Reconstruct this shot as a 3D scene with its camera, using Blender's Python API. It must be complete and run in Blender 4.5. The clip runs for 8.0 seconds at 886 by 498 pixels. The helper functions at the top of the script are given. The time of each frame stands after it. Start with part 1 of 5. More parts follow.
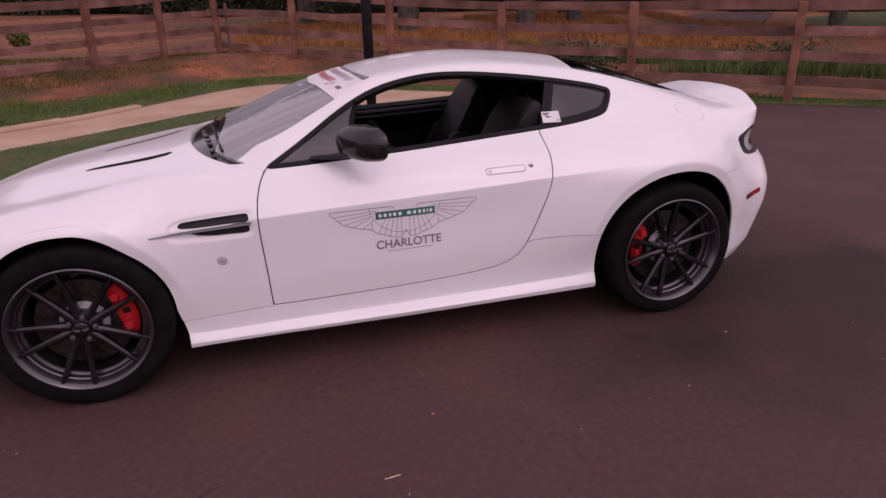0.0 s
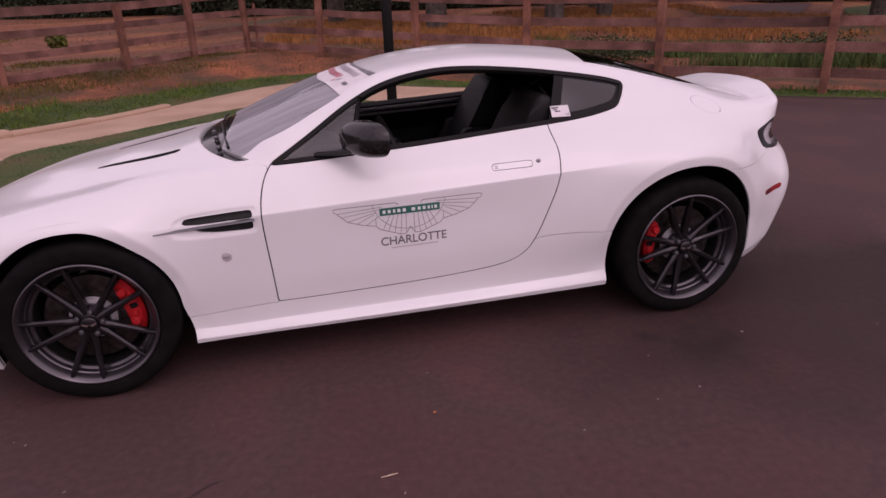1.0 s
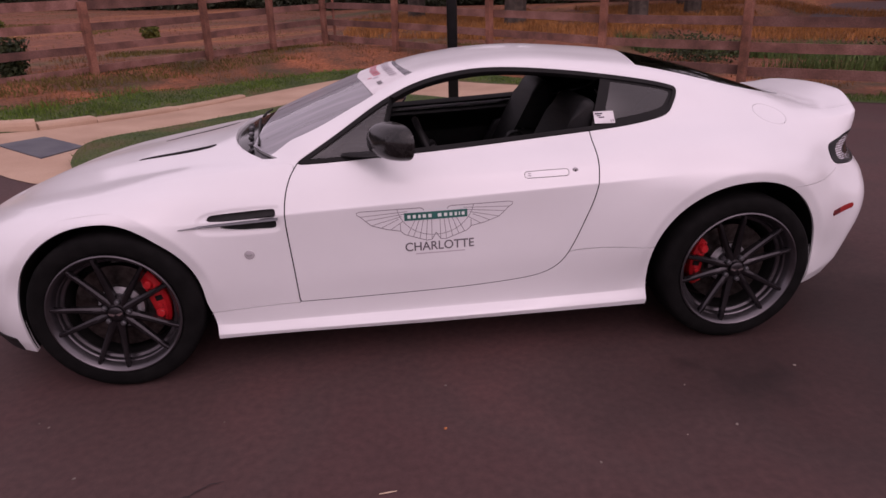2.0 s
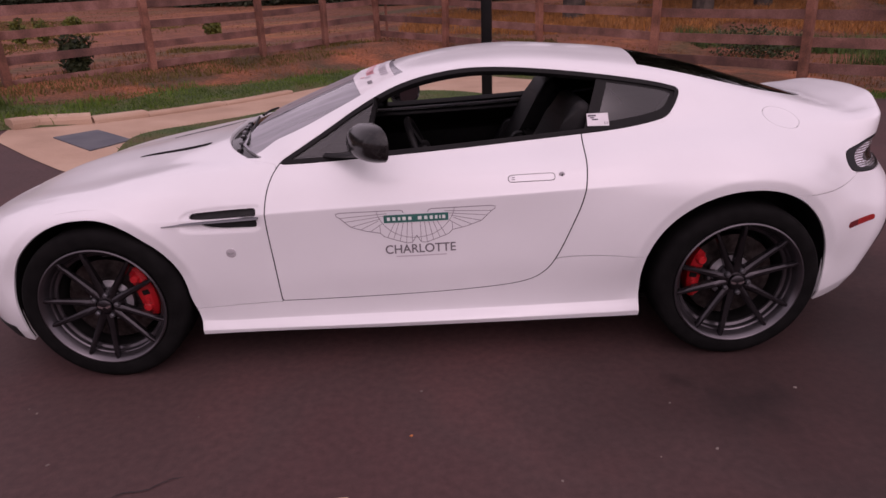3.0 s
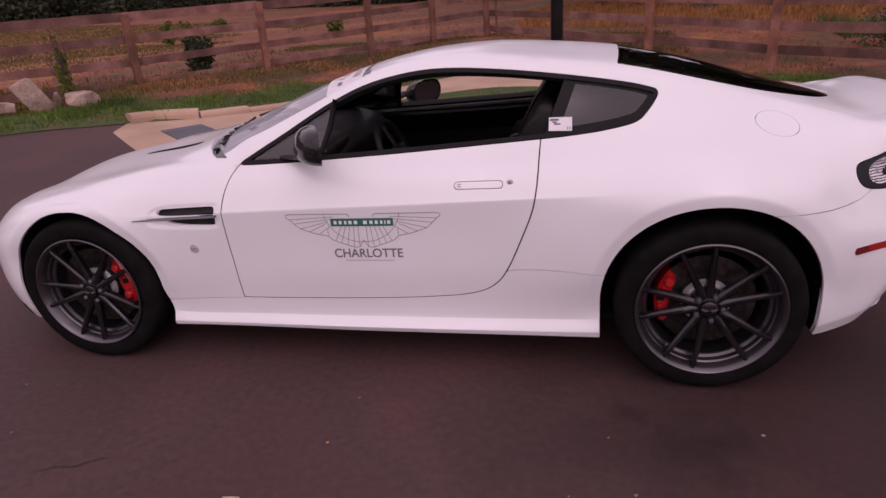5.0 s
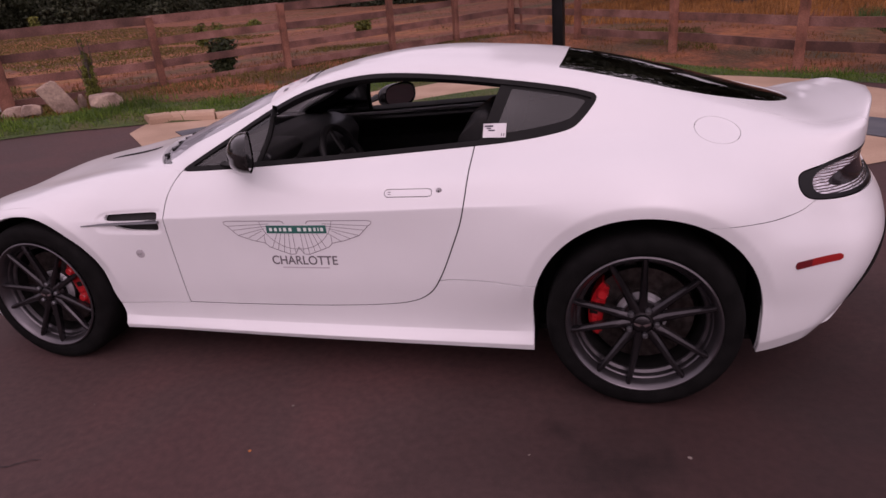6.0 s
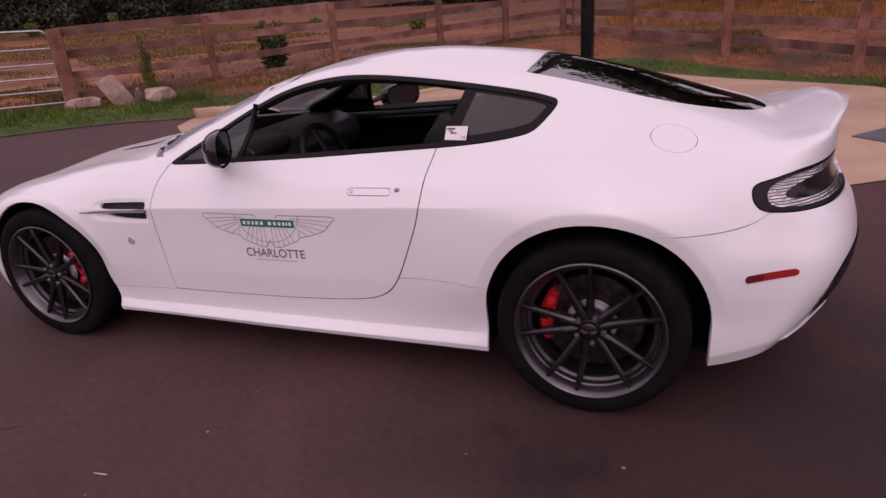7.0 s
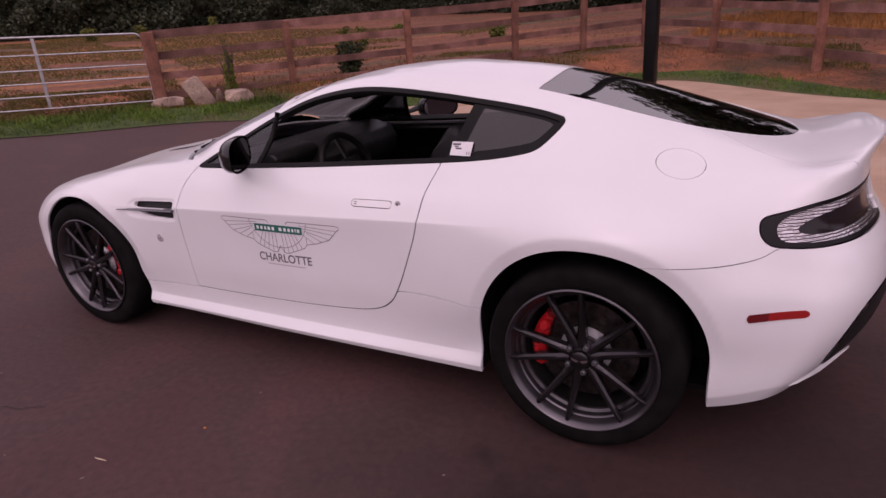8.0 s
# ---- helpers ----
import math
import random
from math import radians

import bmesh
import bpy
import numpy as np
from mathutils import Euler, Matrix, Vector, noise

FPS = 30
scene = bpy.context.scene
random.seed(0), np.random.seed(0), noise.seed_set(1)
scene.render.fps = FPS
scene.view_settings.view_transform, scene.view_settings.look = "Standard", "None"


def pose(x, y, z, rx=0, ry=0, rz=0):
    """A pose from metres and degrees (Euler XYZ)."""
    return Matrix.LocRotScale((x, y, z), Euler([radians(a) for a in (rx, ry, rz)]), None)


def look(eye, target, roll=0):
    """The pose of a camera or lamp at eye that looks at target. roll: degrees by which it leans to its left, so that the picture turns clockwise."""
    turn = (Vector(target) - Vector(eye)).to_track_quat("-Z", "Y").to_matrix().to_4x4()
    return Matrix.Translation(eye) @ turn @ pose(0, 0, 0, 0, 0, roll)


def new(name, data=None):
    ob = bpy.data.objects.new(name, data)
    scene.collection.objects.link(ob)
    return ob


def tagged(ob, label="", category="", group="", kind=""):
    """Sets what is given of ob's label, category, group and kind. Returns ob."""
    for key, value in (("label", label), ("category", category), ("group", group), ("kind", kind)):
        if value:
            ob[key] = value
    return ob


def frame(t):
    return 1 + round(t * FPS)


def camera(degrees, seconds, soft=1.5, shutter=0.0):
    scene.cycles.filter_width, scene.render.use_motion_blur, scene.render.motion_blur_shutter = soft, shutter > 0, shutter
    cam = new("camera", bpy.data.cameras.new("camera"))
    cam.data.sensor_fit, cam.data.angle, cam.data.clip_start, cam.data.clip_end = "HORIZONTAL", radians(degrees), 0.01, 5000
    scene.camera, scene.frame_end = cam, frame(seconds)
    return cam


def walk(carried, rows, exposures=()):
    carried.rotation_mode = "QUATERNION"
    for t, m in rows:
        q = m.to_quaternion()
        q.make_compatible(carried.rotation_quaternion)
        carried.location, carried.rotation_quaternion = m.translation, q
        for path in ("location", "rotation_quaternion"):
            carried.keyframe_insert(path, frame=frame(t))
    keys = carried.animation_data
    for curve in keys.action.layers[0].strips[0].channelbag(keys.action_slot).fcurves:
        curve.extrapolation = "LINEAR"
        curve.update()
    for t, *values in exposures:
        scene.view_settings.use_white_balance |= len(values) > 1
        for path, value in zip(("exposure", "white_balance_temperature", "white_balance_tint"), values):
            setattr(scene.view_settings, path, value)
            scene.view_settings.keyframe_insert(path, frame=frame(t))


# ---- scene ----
cam = camera(70.3, 8.0, soft=1.5, shutter=0.3)
PATH = [
    (0, (-0.547, -3.294, 1.468), (-0.037, -1.5, 0.746), -1.21),
    (0.5, (-0.497, -3.303, 1.463), (-0.011, -1.503, 0.738), -1.25),
    (1, (-0.436, -3.297, 1.453), (-0.02, -1.481, 0.725), -2.20),
    (1.5, (-0.35, -3.252, 1.456), (-0.05, -1.414, 0.726), -2.22),
    (3, (0.093, -3.185, 1.465), (0.099, -1.328, 0.722), -2.30),
    (3.5, (0.263, -3.137, 1.443), (0.184, -1.281, 0.7), -3.58),
    (4, (0.419, -3.078, 1.457), (0.28, -1.228, 0.709), -3.30),
    (5.3, (0.943, -2.992, 1.436), (0.492, -1.187, 0.705), -4.38),
    (5.5, (1.035, -2.937, 1.43), (0.567, -1.134, 0.702), -4.48),
    (6, (1.19, -2.894, 1.439), (0.674, -1.107, 0.705), -4.94),
    (6.5, (1.405, -2.884, 1.433), (0.756, -1.134, 0.716), -3.62),
    (7, (1.56, -2.824, 1.429), (0.872, -1.091, 0.706), -4.59),
    (7.5, (1.695, -2.729, 1.432), (0.905, -1.033, 0.725), -3.29),
    (8, (1.813, -2.674, 1.436), (0.903, -1.032, 0.747), -3.89),
]
walk(cam, [(t, look(eye, target, roll)) for t, eye, target, roll in PATH],
     exposures=[(0.0, 0.31, 6850, 49.3), (8.0, 0.32, 6850, 49.3)])

# ---- sky and light: a bright overcast day ----
world = bpy.data.worlds.new("sky")
scene.world = world
world.use_nodes = True
wn = world.node_tree
sky = wn.nodes.new("ShaderNodeTexSky")
sky.sky_type, sky.sun_disc = "NISHITA", False
sky.sun_elevation, sky.sun_rotation = radians(45), radians(163)
sky.dust_density, sky.ozone_density = 6.0, 1.0
grey = wn.nodes.new("ShaderNodeHueSaturation")
grey.inputs["Saturation"].default_value = 0.15
wn.links.new(sky.outputs[0], grey.inputs["Color"])
# cloud evens the clear sky out to a pale grey
cloud = wn.nodes.new("ShaderNodeMixRGB")
cloud.inputs[0].default_value = 0.8
cloud.inputs[2].default_value = (4.48, 4.63, 4.76, 1)
wn.links.new(grey.outputs[0], cloud.inputs[1])
# an overcast sky is three times as bright overhead as at the horizon
up = wn.nodes.new("ShaderNodeTexCoord")
split = wn.nodes.new("ShaderNodeSeparateXYZ")
wn.links.new(up.outputs["Generated"], split.inputs[0])
law = wn.nodes.new("ShaderNodeMapRange")
law.inputs[1].default_value, law.inputs[2].default_value, law.inputs[3].default_value, law.inputs[4].default_value = 0.0, 1.0, 0.98, 1.06
wn.links.new(split.outputs["Z"], law.inputs[0])
dim = wn.nodes.new("ShaderNodeVectorMath")
dim.operation = "SCALE"
wn.links.new(cloud.outputs[0], dim.inputs[0])
wn.links.new(law.outputs[0], dim.inputs["Scale"])
wn.links.new(dim.outputs[0], wn.nodes["Background"].inputs[0])
wn.nodes["Background"].inputs[1].default_value = 0.142
sun = new("sun", bpy.data.lights.new("sun", "SUN"))
sun.data.energy, sun.data.angle, sun.data.color = 0.4, radians(100), (1.0, 0.89, 0.82)
sun.matrix_world = look((2.5, -8, 8.5), (0, 0, 0))


# ---- materials ----
def material(name, colour, rough=0.5, metal=0.0, coat=0.0, spec=0.5, ior=1.5):
    m = bpy.data.materials.new(name)
    m.use_nodes = True
    b = m.node_tree.nodes["Principled BSDF"]
    b.inputs["Base Color"].default_value = (*colour, 1)
    b.inputs["Roughness"].default_value = rough
    b.inputs["Metallic"].default_value = metal
    b.inputs["Coat Weight"].default_value = coat
    b.inputs["Coat Roughness"].default_value = 0.03
    b.inputs["Specular IOR Level"].default_value = spec
    b.inputs["IOR"].default_value = ior
    return m


def varied(m, colours, scale=8.0, detail=6.0, bump=0.0, bump_scale=60.0, lo=0.35, hi=0.65, rough=None, distance=0.01,
           fine=0.0, fine_scale=180.0, use="Object", random_part=0.0, bands=None):
    """Mixes colours by two scales of noise and adds relief."""
    nt = m.node_tree
    b = nt.nodes["Principled BSDF"]
    if use == "World":
        co = nt.nodes.new("ShaderNodeNewGeometry").outputs["Position"]
    else:
        co = nt.nodes.new("ShaderNodeTexCoord").outputs["Object"]
    n1 = nt.nodes.new("ShaderNodeTexNoise")
    n1.inputs["Scale"].default_value, n1.inputs["Detail"].default_value = scale, detail
    if bands:
        # bands that run along a direction of the plan
        turn_n, scale_n = nt.nodes.new("ShaderNodeMapping"), nt.nodes.new("ShaderNodeMapping")
        turn_n.inputs["Rotation"].default_value[2] = -bands[0]
        scale_n.inputs["Scale"].default_value[0] = bands[1]
        nt.links.new(co, turn_n.inputs["Vector"])
        nt.links.new(turn_n.outputs[0], scale_n.inputs["Vector"])
        nt.links.new(scale_n.outputs[0], n1.inputs["Vector"])
    else:
        nt.links.new(co, n1.inputs["Vector"])
    ramp = nt.nodes.new("ShaderNodeValToRGB")
    els = ramp.color_ramp.elements
    for k in range(len(colours) - 2):
        els.new(0.5)
    for k, c in enumerate(colours):
        els[k].position = lo + (hi - lo) * k / max(1, len(colours) - 1)
        els[k].color = (*c, 1)
    nt.links.new(n1.outputs["Fac"], ramp.inputs["Fac"])
    last = ramp.outputs["Color"]
    if fine:
        n2 = nt.nodes.new("ShaderNodeTexNoise")
        n2.inputs["Scale"].default_value, n2.inputs["Detail"].default_value = fine_scale, 3.0
        nt.links.new(co, n2.inputs["Vector"])
        rg = nt.nodes.new("ShaderNodeMapRange")
        rg.inputs[1].default_value, rg.inputs[2].default_value = 0.25, 0.75
        rg.inputs[3].default_value, rg.inputs[4].default_value = 1 - fine, 1 + fine
        nt.links.new(n2.outputs["Fac"], rg.inputs[0])
        mul = nt.nodes.new("ShaderNodeMixRGB")
        mul.blend_type = "MULTIPLY"
        mul.inputs[0].default_value = 1.0
        nt.links.new(last, mul.inputs[1])
        nt.links.new(rg.outputs[0], mul.inputs[2])
        last = mul.outputs[0]
    if random_part:
        oi = nt.nodes.new("ShaderNodeObjectInfo")
        rg = nt.nodes.new("ShaderNodeMapRange")
        rg.inputs[3].default_value, rg.inputs[4].default_value = 1 - random_part, 1 + random_part
        nt.links.new(oi.outputs["Random"], rg.inputs[0])
        mul = nt.nodes.new("ShaderNodeMixRGB")
        mul.blend_type = "MULTIPLY"
        mul.inputs[0].default_value = 1.0
        nt.links.new(last, mul.inputs[1])
        nt.links.new(rg.outputs[0], mul.inputs[2])
        last = mul.outputs[0]
    nt.links.new(last, b.inputs["Base Color"])
    if rough:
        rr = nt.nodes.new("ShaderNodeMapRange")
        rr.inputs[3].default_value, rr.inputs[4].default_value = rough
        nt.links.new(n1.outputs["Fac"], rr.inputs[0])
        nt.links.new(rr.outputs[0], b.inputs["Roughness"])
    if bump:
        nb = nt.nodes.new("ShaderNodeTexNoise")
        nb.inputs["Scale"].default_value, nb.inputs["Detail"].default_value = bump_scale, 5.0
        nt.links.new(co, nb.inputs["Vector"])
        bp = nt.nodes.new("ShaderNodeBump")
        bp.inputs["Strength"].default_value, bp.inputs["Distance"].default_value = bump, distance
        nt.links.new(nb.outputs["Fac"], bp.inputs["Height"])
        nt.links.new(bp.outputs[0], b.inputs["Normal"])
    return m


def glass_material(name, tint, rough=0.0, ior=1.5, dust_sheen=0.0):
    """A thin pane: clear transmission with a tint, and Fresnel gloss."""
    m = bpy.data.materials.new(name)
    m.use_nodes = True
    nt = m.node_tree
    nt.nodes.remove(nt.nodes["Principled BSDF"])
    tr = nt.nodes.new("ShaderNodeBsdfTransparent")
    tr.inputs[0].default_value = (*tint, 1)
    gl = nt.nodes.new("ShaderNodeBsdfGlossy")
    gl.inputs["Roughness"].default_value = rough
    fr = nt.nodes.new("ShaderNodeFresnel")
    fr.inputs[0].default_value = ior
    mx = nt.nodes.new("ShaderNodeMixShader")
    nt.links.new(fr.outputs[0], mx.inputs[0])
    nt.links.new(tr.outputs[0], mx.inputs[1])
    nt.links.new(gl.outputs[0], mx.inputs[2])
    last = mx
    if dust_sheen:
        # film of dust with faint wiped streaks, its paleness also painting in sky reflection
        df = nt.nodes.new("ShaderNodeBsdfDiffuse")
        df.inputs[0].default_value = (0.58, 0.58, 0.63, 1)
        tl = nt.nodes.new("ShaderNodeBsdfTranslucent")
        tl.inputs[0].default_value = (0.25, 0.24, 0.24, 1)
        both_ways = nt.nodes.new("ShaderNodeAddShader")
        nt.links.new(df.outputs[0], both_ways.inputs[0])
        nt.links.new(tl.outputs[0], both_ways.inputs[1])
        co = nt.nodes.new("ShaderNodeTexCoord")
        mp = nt.nodes.new("ShaderNodeMapping")
        mp.inputs["Scale"].default_value = (1.5, 14, 1.5)
        nz = nt.nodes.new("ShaderNodeTexNoise")
        nz.inputs["Scale"].default_value, nz.inputs["Detail"].default_value = 1.5, 5
        nt.links.new(co.outputs["Object"], mp.inputs["Vector"])
        nt.links.new(mp.outputs[0], nz.inputs["Vector"])
        rg = nt.nodes.new("ShaderNodeMapRange")
        rg.inputs[1].default_value, rg.inputs[2].default_value, rg.inputs[3].default_value, rg.inputs[4].default_value = .3, .7, dust_sheen * .8, dust_sheen * 1.3
        nt.links.new(nz.outputs["Fac"], rg.inputs[0])
        last = nt.nodes.new("ShaderNodeMixShader")
        nt.links.new(rg.outputs[0], last.inputs[0])
        nt.links.new(mx.outputs[0], last.inputs[1])
        nt.links.new(both_ways.outputs[0], last.inputs[2])
    nt.links.new(last.outputs[0], nt.nodes["Material Output"].inputs[0])
    return m


PAINT = varied(material("white_car_paint", (0.69, 0.69, 0.69), 0.42, coat=0.7), [(0.622, 0.628, 0.637), (0.645, 0.649, 0.659)], 3.0)
PAINT.node_tree.nodes["Principled BSDF"].inputs["Coat Roughness"].default_value = 0.09
PAPER = varied(material("white_paper", (0.75, 0.74, 0.75), 0.6), [(0.55, 0.54, 0.55), (0.62, 0.61, 0.62)], 20)
INK = material("dark_ink", (0.06, 0.05, 0.07), 0.6)
GREY_INK = material("grey_vinyl", (0.12, 0.11, 0.12), 0.5)
LINE_INK = material("mid_grey_vinyl", (0.19, 0.175, 0.19), 0.5)
DASH = varied(material("dash_leather", (0.02, 0.02, 0.02), 0.36, spec=0.5), [(0.018, 0.018, 0.019), (0.030, 0.029, 0.029)], 25, bump=0.2, bump_scale=300, distance=0.002)
PALE_GREY_INK = material("pale_grey_vinyl", (0.42, 0.39, 0.42), 0.5)
RED_INK = material("red_vinyl", (0.58, 0.17, 0.21), 0.5)
GREEN_INK = varied(material("green_vinyl", (0.01, 0.10, 0.085), 0.4), [(0.008, 0.085, 0.07), (0.014, 0.125, 0.105)], 4)
PALE_INK = material("pale_vinyl", (0.6, 0.66, 0.62), 0.5)
BLACK_GLOSS = material("black_gloss_plastic", (0.012, 0.012, 0.013), 0.12)
BLACK_TRIM = varied(material("black_rubber_trim", (0.015, 0.015, 0.016), 0.5, spec=0.2), [(0.008, 0.008, 0.008), (0.015, 0.015, 0.015)], 30)
TRIM_SOFT = varied(material("satin_black_frame", (0.006, 0.006, 0.006), 0.42, spec=0.12), [(0.005, 0.005, 0.005), (0.008, 0.008, 0.008)], 12)
MIRROR_SHELL = varied(material("carbon_black_gloss", (0.02, 0.019, 0.02), 0.16, spec=0.4), [(0.007, 0.007, 0.007), (0.018, 0.017, 0.017)], 60)
MIRROR = material("mirror_silver", (0.16, 0.16, 0.17), 0.02, 1.0)
SILVER_DARK = material("dark_satin_metal", (0.15, 0.15, 0.16), 0.35, 0.8)
UPRIGHT = varied(material("dusty_cast_iron", (0.06, 0.055, 0.05), 0.7), [(0.04, 0.037, 0.035), (0.09, 0.085, 0.08)], 20)
BADGE = material("enamel_badge", (0.55, 0.53, 0.55), 0.25, 0.4)
UNDER = varied(material("black_underbody", (0.01, 0.01, 0.01), 0.9, spec=0.08), [(0.006, 0.006, 0.006), (0.011, 0.0105, 0.010)], 12)
RUBBER = varied(material("tyre_rubber", (0.01, 0.01, 0.01), 0.7, spec=0.04), [(0.0050, 0.0048, 0.0048), (0.0080, 0.0076, 0.0076)], 20, bump=0.15, bump_scale=200)
RIM = varied(material("graphite_wheel_paint", (0.1, 0.1, 0.105), 0.26, 0.85), [(0.034, 0.031, 0.034), (0.047, 0.043, 0.047)], 9)
RIM_LIP = varied(material("graphite_rim_edge", (0.16, 0.155, 0.165), 0.28, 0.85), [(0.082, 0.076, 0.082), (0.108, 0.10, 0.109)], 9)
DISC = varied(material("brake_disc_steel", (0.35, 0.34, 0.34), 0.35, 1.0), [(0.05, 0.043, 0.04), (0.10, 0.088, 0.084)], 40)
HUB = varied(material("cast_hub_metal", (0.4, 0.4, 0.42), 0.4, 0.45), [(0.32, 0.31, 0.33), (0.46, 0.45, 0.47)], 30)
RED = varied(material("red_caliper_paint", (0.6, 0.02, 0.02), 0.3, coat=0.3), [(0.33, 0.008, 0.010), (0.42, 0.014, 0.014)], 12)
CHROME = material("chrome", (0.7, 0.7, 0.72), 0.12, 1.0)
LEATHER = varied(material("black_leather", (0.01, 0.01, 0.01), 0.5, spec=0.17), [(0.006, 0.006, 0.0066), (0.010, 0.0097, 0.0097)], 25, bump=0.2, bump_scale=300, distance=0.002)
GLASS = glass_material("window_glass", (0.84, 0.87, 0.86), ior=2.25, dust_sheen=0.28)
DARK_GLASS = glass_material("tinted_glass", (0.09, 0.11, 0.14), ior=1.7)
SAIL_GLASS = glass_material("sail_window_glass", (0.42, 0.44, 0.47), ior=1.75)
REAR_TINT = glass_material("rear_window_glass", (0.08, 0.09, 0.09), ior=5.0)
LAMP_CLEAR = material("clear_lamp_reflector", (0.72, 0.69, 0.72), 0.09, 0.95)
lt = LAMP_CLEAR.node_tree
wave = lt.nodes.new("ShaderNodeTexWave")
wave.inputs["Scale"].default_value, wave.inputs["Distortion"].default_value = 34, 2.2
wave.bands_direction = "Z"
lamp_co = lt.nodes.new("ShaderNodeTexCoord")
lt.links.new(lamp_co.outputs["Object"], wave.inputs["Vector"])
lamp_bump = lt.nodes.new("ShaderNodeBump")
lamp_bump.inputs["Strength"].default_value, lamp_bump.inputs["Distance"].default_value = 0.8, 0.004
facets = lt.nodes.new("ShaderNodeTexVoronoi")
facets.inputs["Scale"].default_value = 80
lt.links.new(lamp_co.outputs["Object"], facets.inputs["Vector"])
relief = lt.nodes.new("ShaderNodeMath")
lt.links.new(wave.outputs["Fac"], relief.inputs[0])
faint = lt.nodes.new("ShaderNodeMath")
faint.operation = "MULTIPLY"
faint.inputs[1].default_value = 0.35
lt.links.new(facets.outputs["Distance"], faint.inputs[0])
lt.links.new(faint.outputs[0], relief.inputs[1])
lt.links.new(relief.outputs[0], lamp_bump.inputs["Height"])
lt.links.new(lamp_bump.outputs[0], lt.nodes["Principled BSDF"].inputs["Normal"])
LAMP_SMOKE = material("smoked_lamp_lens", (0.014, 0.011, 0.013), 0.12, spec=0.3)
LAMP_HOUSING = material("black_lamp_housing", (0.006, 0.006, 0.007), 0.28, spec=0.18)
LAMP_RED = material("red_lamp_lens", (0.27, 0.014, 0.012), 0.15)
LAMP_DARK_RED = material("dark_red_lamp_lens", (0.12, 0.010, 0.012), 0.15)
ASPHALT = varied(material("asphalt", (0.05, 0.048, 0.048), 0.75, spec=0.27), [(0.044, 0.0240, 0.0230), (0.062, 0.0292, 0.0280), (0.059, 0.0317, 0.0300), (0.075, 0.0350, 0.0330), (0.066, 0.0347, 0.0330)], 0.85, 12, lo=0.26, hi=0.72,
                 bump=0.35, bump_scale=150, distance=0.004, fine=0.19, fine_scale=30, use="World")
CONCRETE = varied(material("concrete", (0.4, 0.36, 0.32), 0.85), [(0.32, 0.205, 0.138), (0.38, 0.248, 0.17), (0.42, 0.285, 0.20)], 1.2, 8,
                  bump=0.3, bump_scale=120, distance=0.004, fine=0.12, fine_scale=90, use="World")
# broad asphalt stain and painted car shade by the rear wheel, two oil drips
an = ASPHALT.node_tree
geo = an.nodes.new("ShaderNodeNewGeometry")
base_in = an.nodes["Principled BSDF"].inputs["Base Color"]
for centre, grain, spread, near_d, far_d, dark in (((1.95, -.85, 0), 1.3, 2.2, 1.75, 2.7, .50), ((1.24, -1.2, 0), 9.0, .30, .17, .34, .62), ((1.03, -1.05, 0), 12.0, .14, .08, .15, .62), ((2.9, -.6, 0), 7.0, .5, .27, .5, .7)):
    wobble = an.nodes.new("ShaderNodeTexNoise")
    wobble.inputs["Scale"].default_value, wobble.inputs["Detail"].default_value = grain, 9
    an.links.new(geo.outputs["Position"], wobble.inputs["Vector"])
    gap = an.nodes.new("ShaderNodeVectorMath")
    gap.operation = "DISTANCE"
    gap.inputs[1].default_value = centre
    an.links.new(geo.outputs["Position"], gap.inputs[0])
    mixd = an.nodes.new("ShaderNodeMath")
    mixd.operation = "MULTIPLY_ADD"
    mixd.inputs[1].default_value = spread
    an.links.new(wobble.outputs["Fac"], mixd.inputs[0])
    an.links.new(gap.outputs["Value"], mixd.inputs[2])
    dark_mask = an.nodes.new("ShaderNodeMapRange")
    dark_mask.inputs[1].default_value, dark_mask.inputs[2].default_value, dark_mask.inputs[3].default_value, dark_mask.inputs[4].default_value = near_d, far_d, dark, 1.0
    an.links.new(mixd.outputs[0], dark_mask.inputs[0])
    stain_and_shade = an.nodes.new("ShaderNodeMixRGB")
    stain_and_shade.blend_type = "MULTIPLY"
    stain_and_shade.inputs[0].default_value = 1.0
    an.links.new(base_in.links[0].from_socket, stain_and_shade.inputs[1])
    an.links.new(dark_mask.outputs[0], stain_and_shade.inputs[2])
    an.links.new(stain_and_shade.outputs[0], base_in)
PAD = varied(material("tactile_paving", (0.07, 0.075, 0.09), 0.8), [(0.06, 0.065, 0.08), (0.09, 0.095, 0.105)], 3, use="World")
POST_WOOD = varied(material("brown_post_wood", (0.2, 0.12, 0.085), 0.85), [(0.10, 0.038, 0.022), (0.17, 0.064, 0.040), (0.23, 0.095, 0.062)], 3.0, 8,
                   bump=0.4, bump_scale=40, fine=0.3, fine_scale=50, random_part=0.18)
WOOD = varied(material("weathered_fence_wood", (0.2, 0.12, 0.085), 0.85), [(0.089, 0.039, 0.029), (0.150, 0.066, 0.050), (0.212, 0.102, 0.083)], 2.5, 8,
              bump=0.4, bump_scale=40, fine=0.3, fine_scale=60, random_part=0.28)
STEEL = varied(material("galvanised_steel", (0.45, 0.45, 0.46), 0.36, 0.9), [(0.30, 0.30, 0.31), (0.42, 0.42, 0.43)], 20)
POLE = varied(material("black_painted_steel", (0.006, 0.005, 0.005), 0.4, spec=0.2), [(0.004, 0.004, 0.004), (0.008, 0.007, 0.007)], 10)
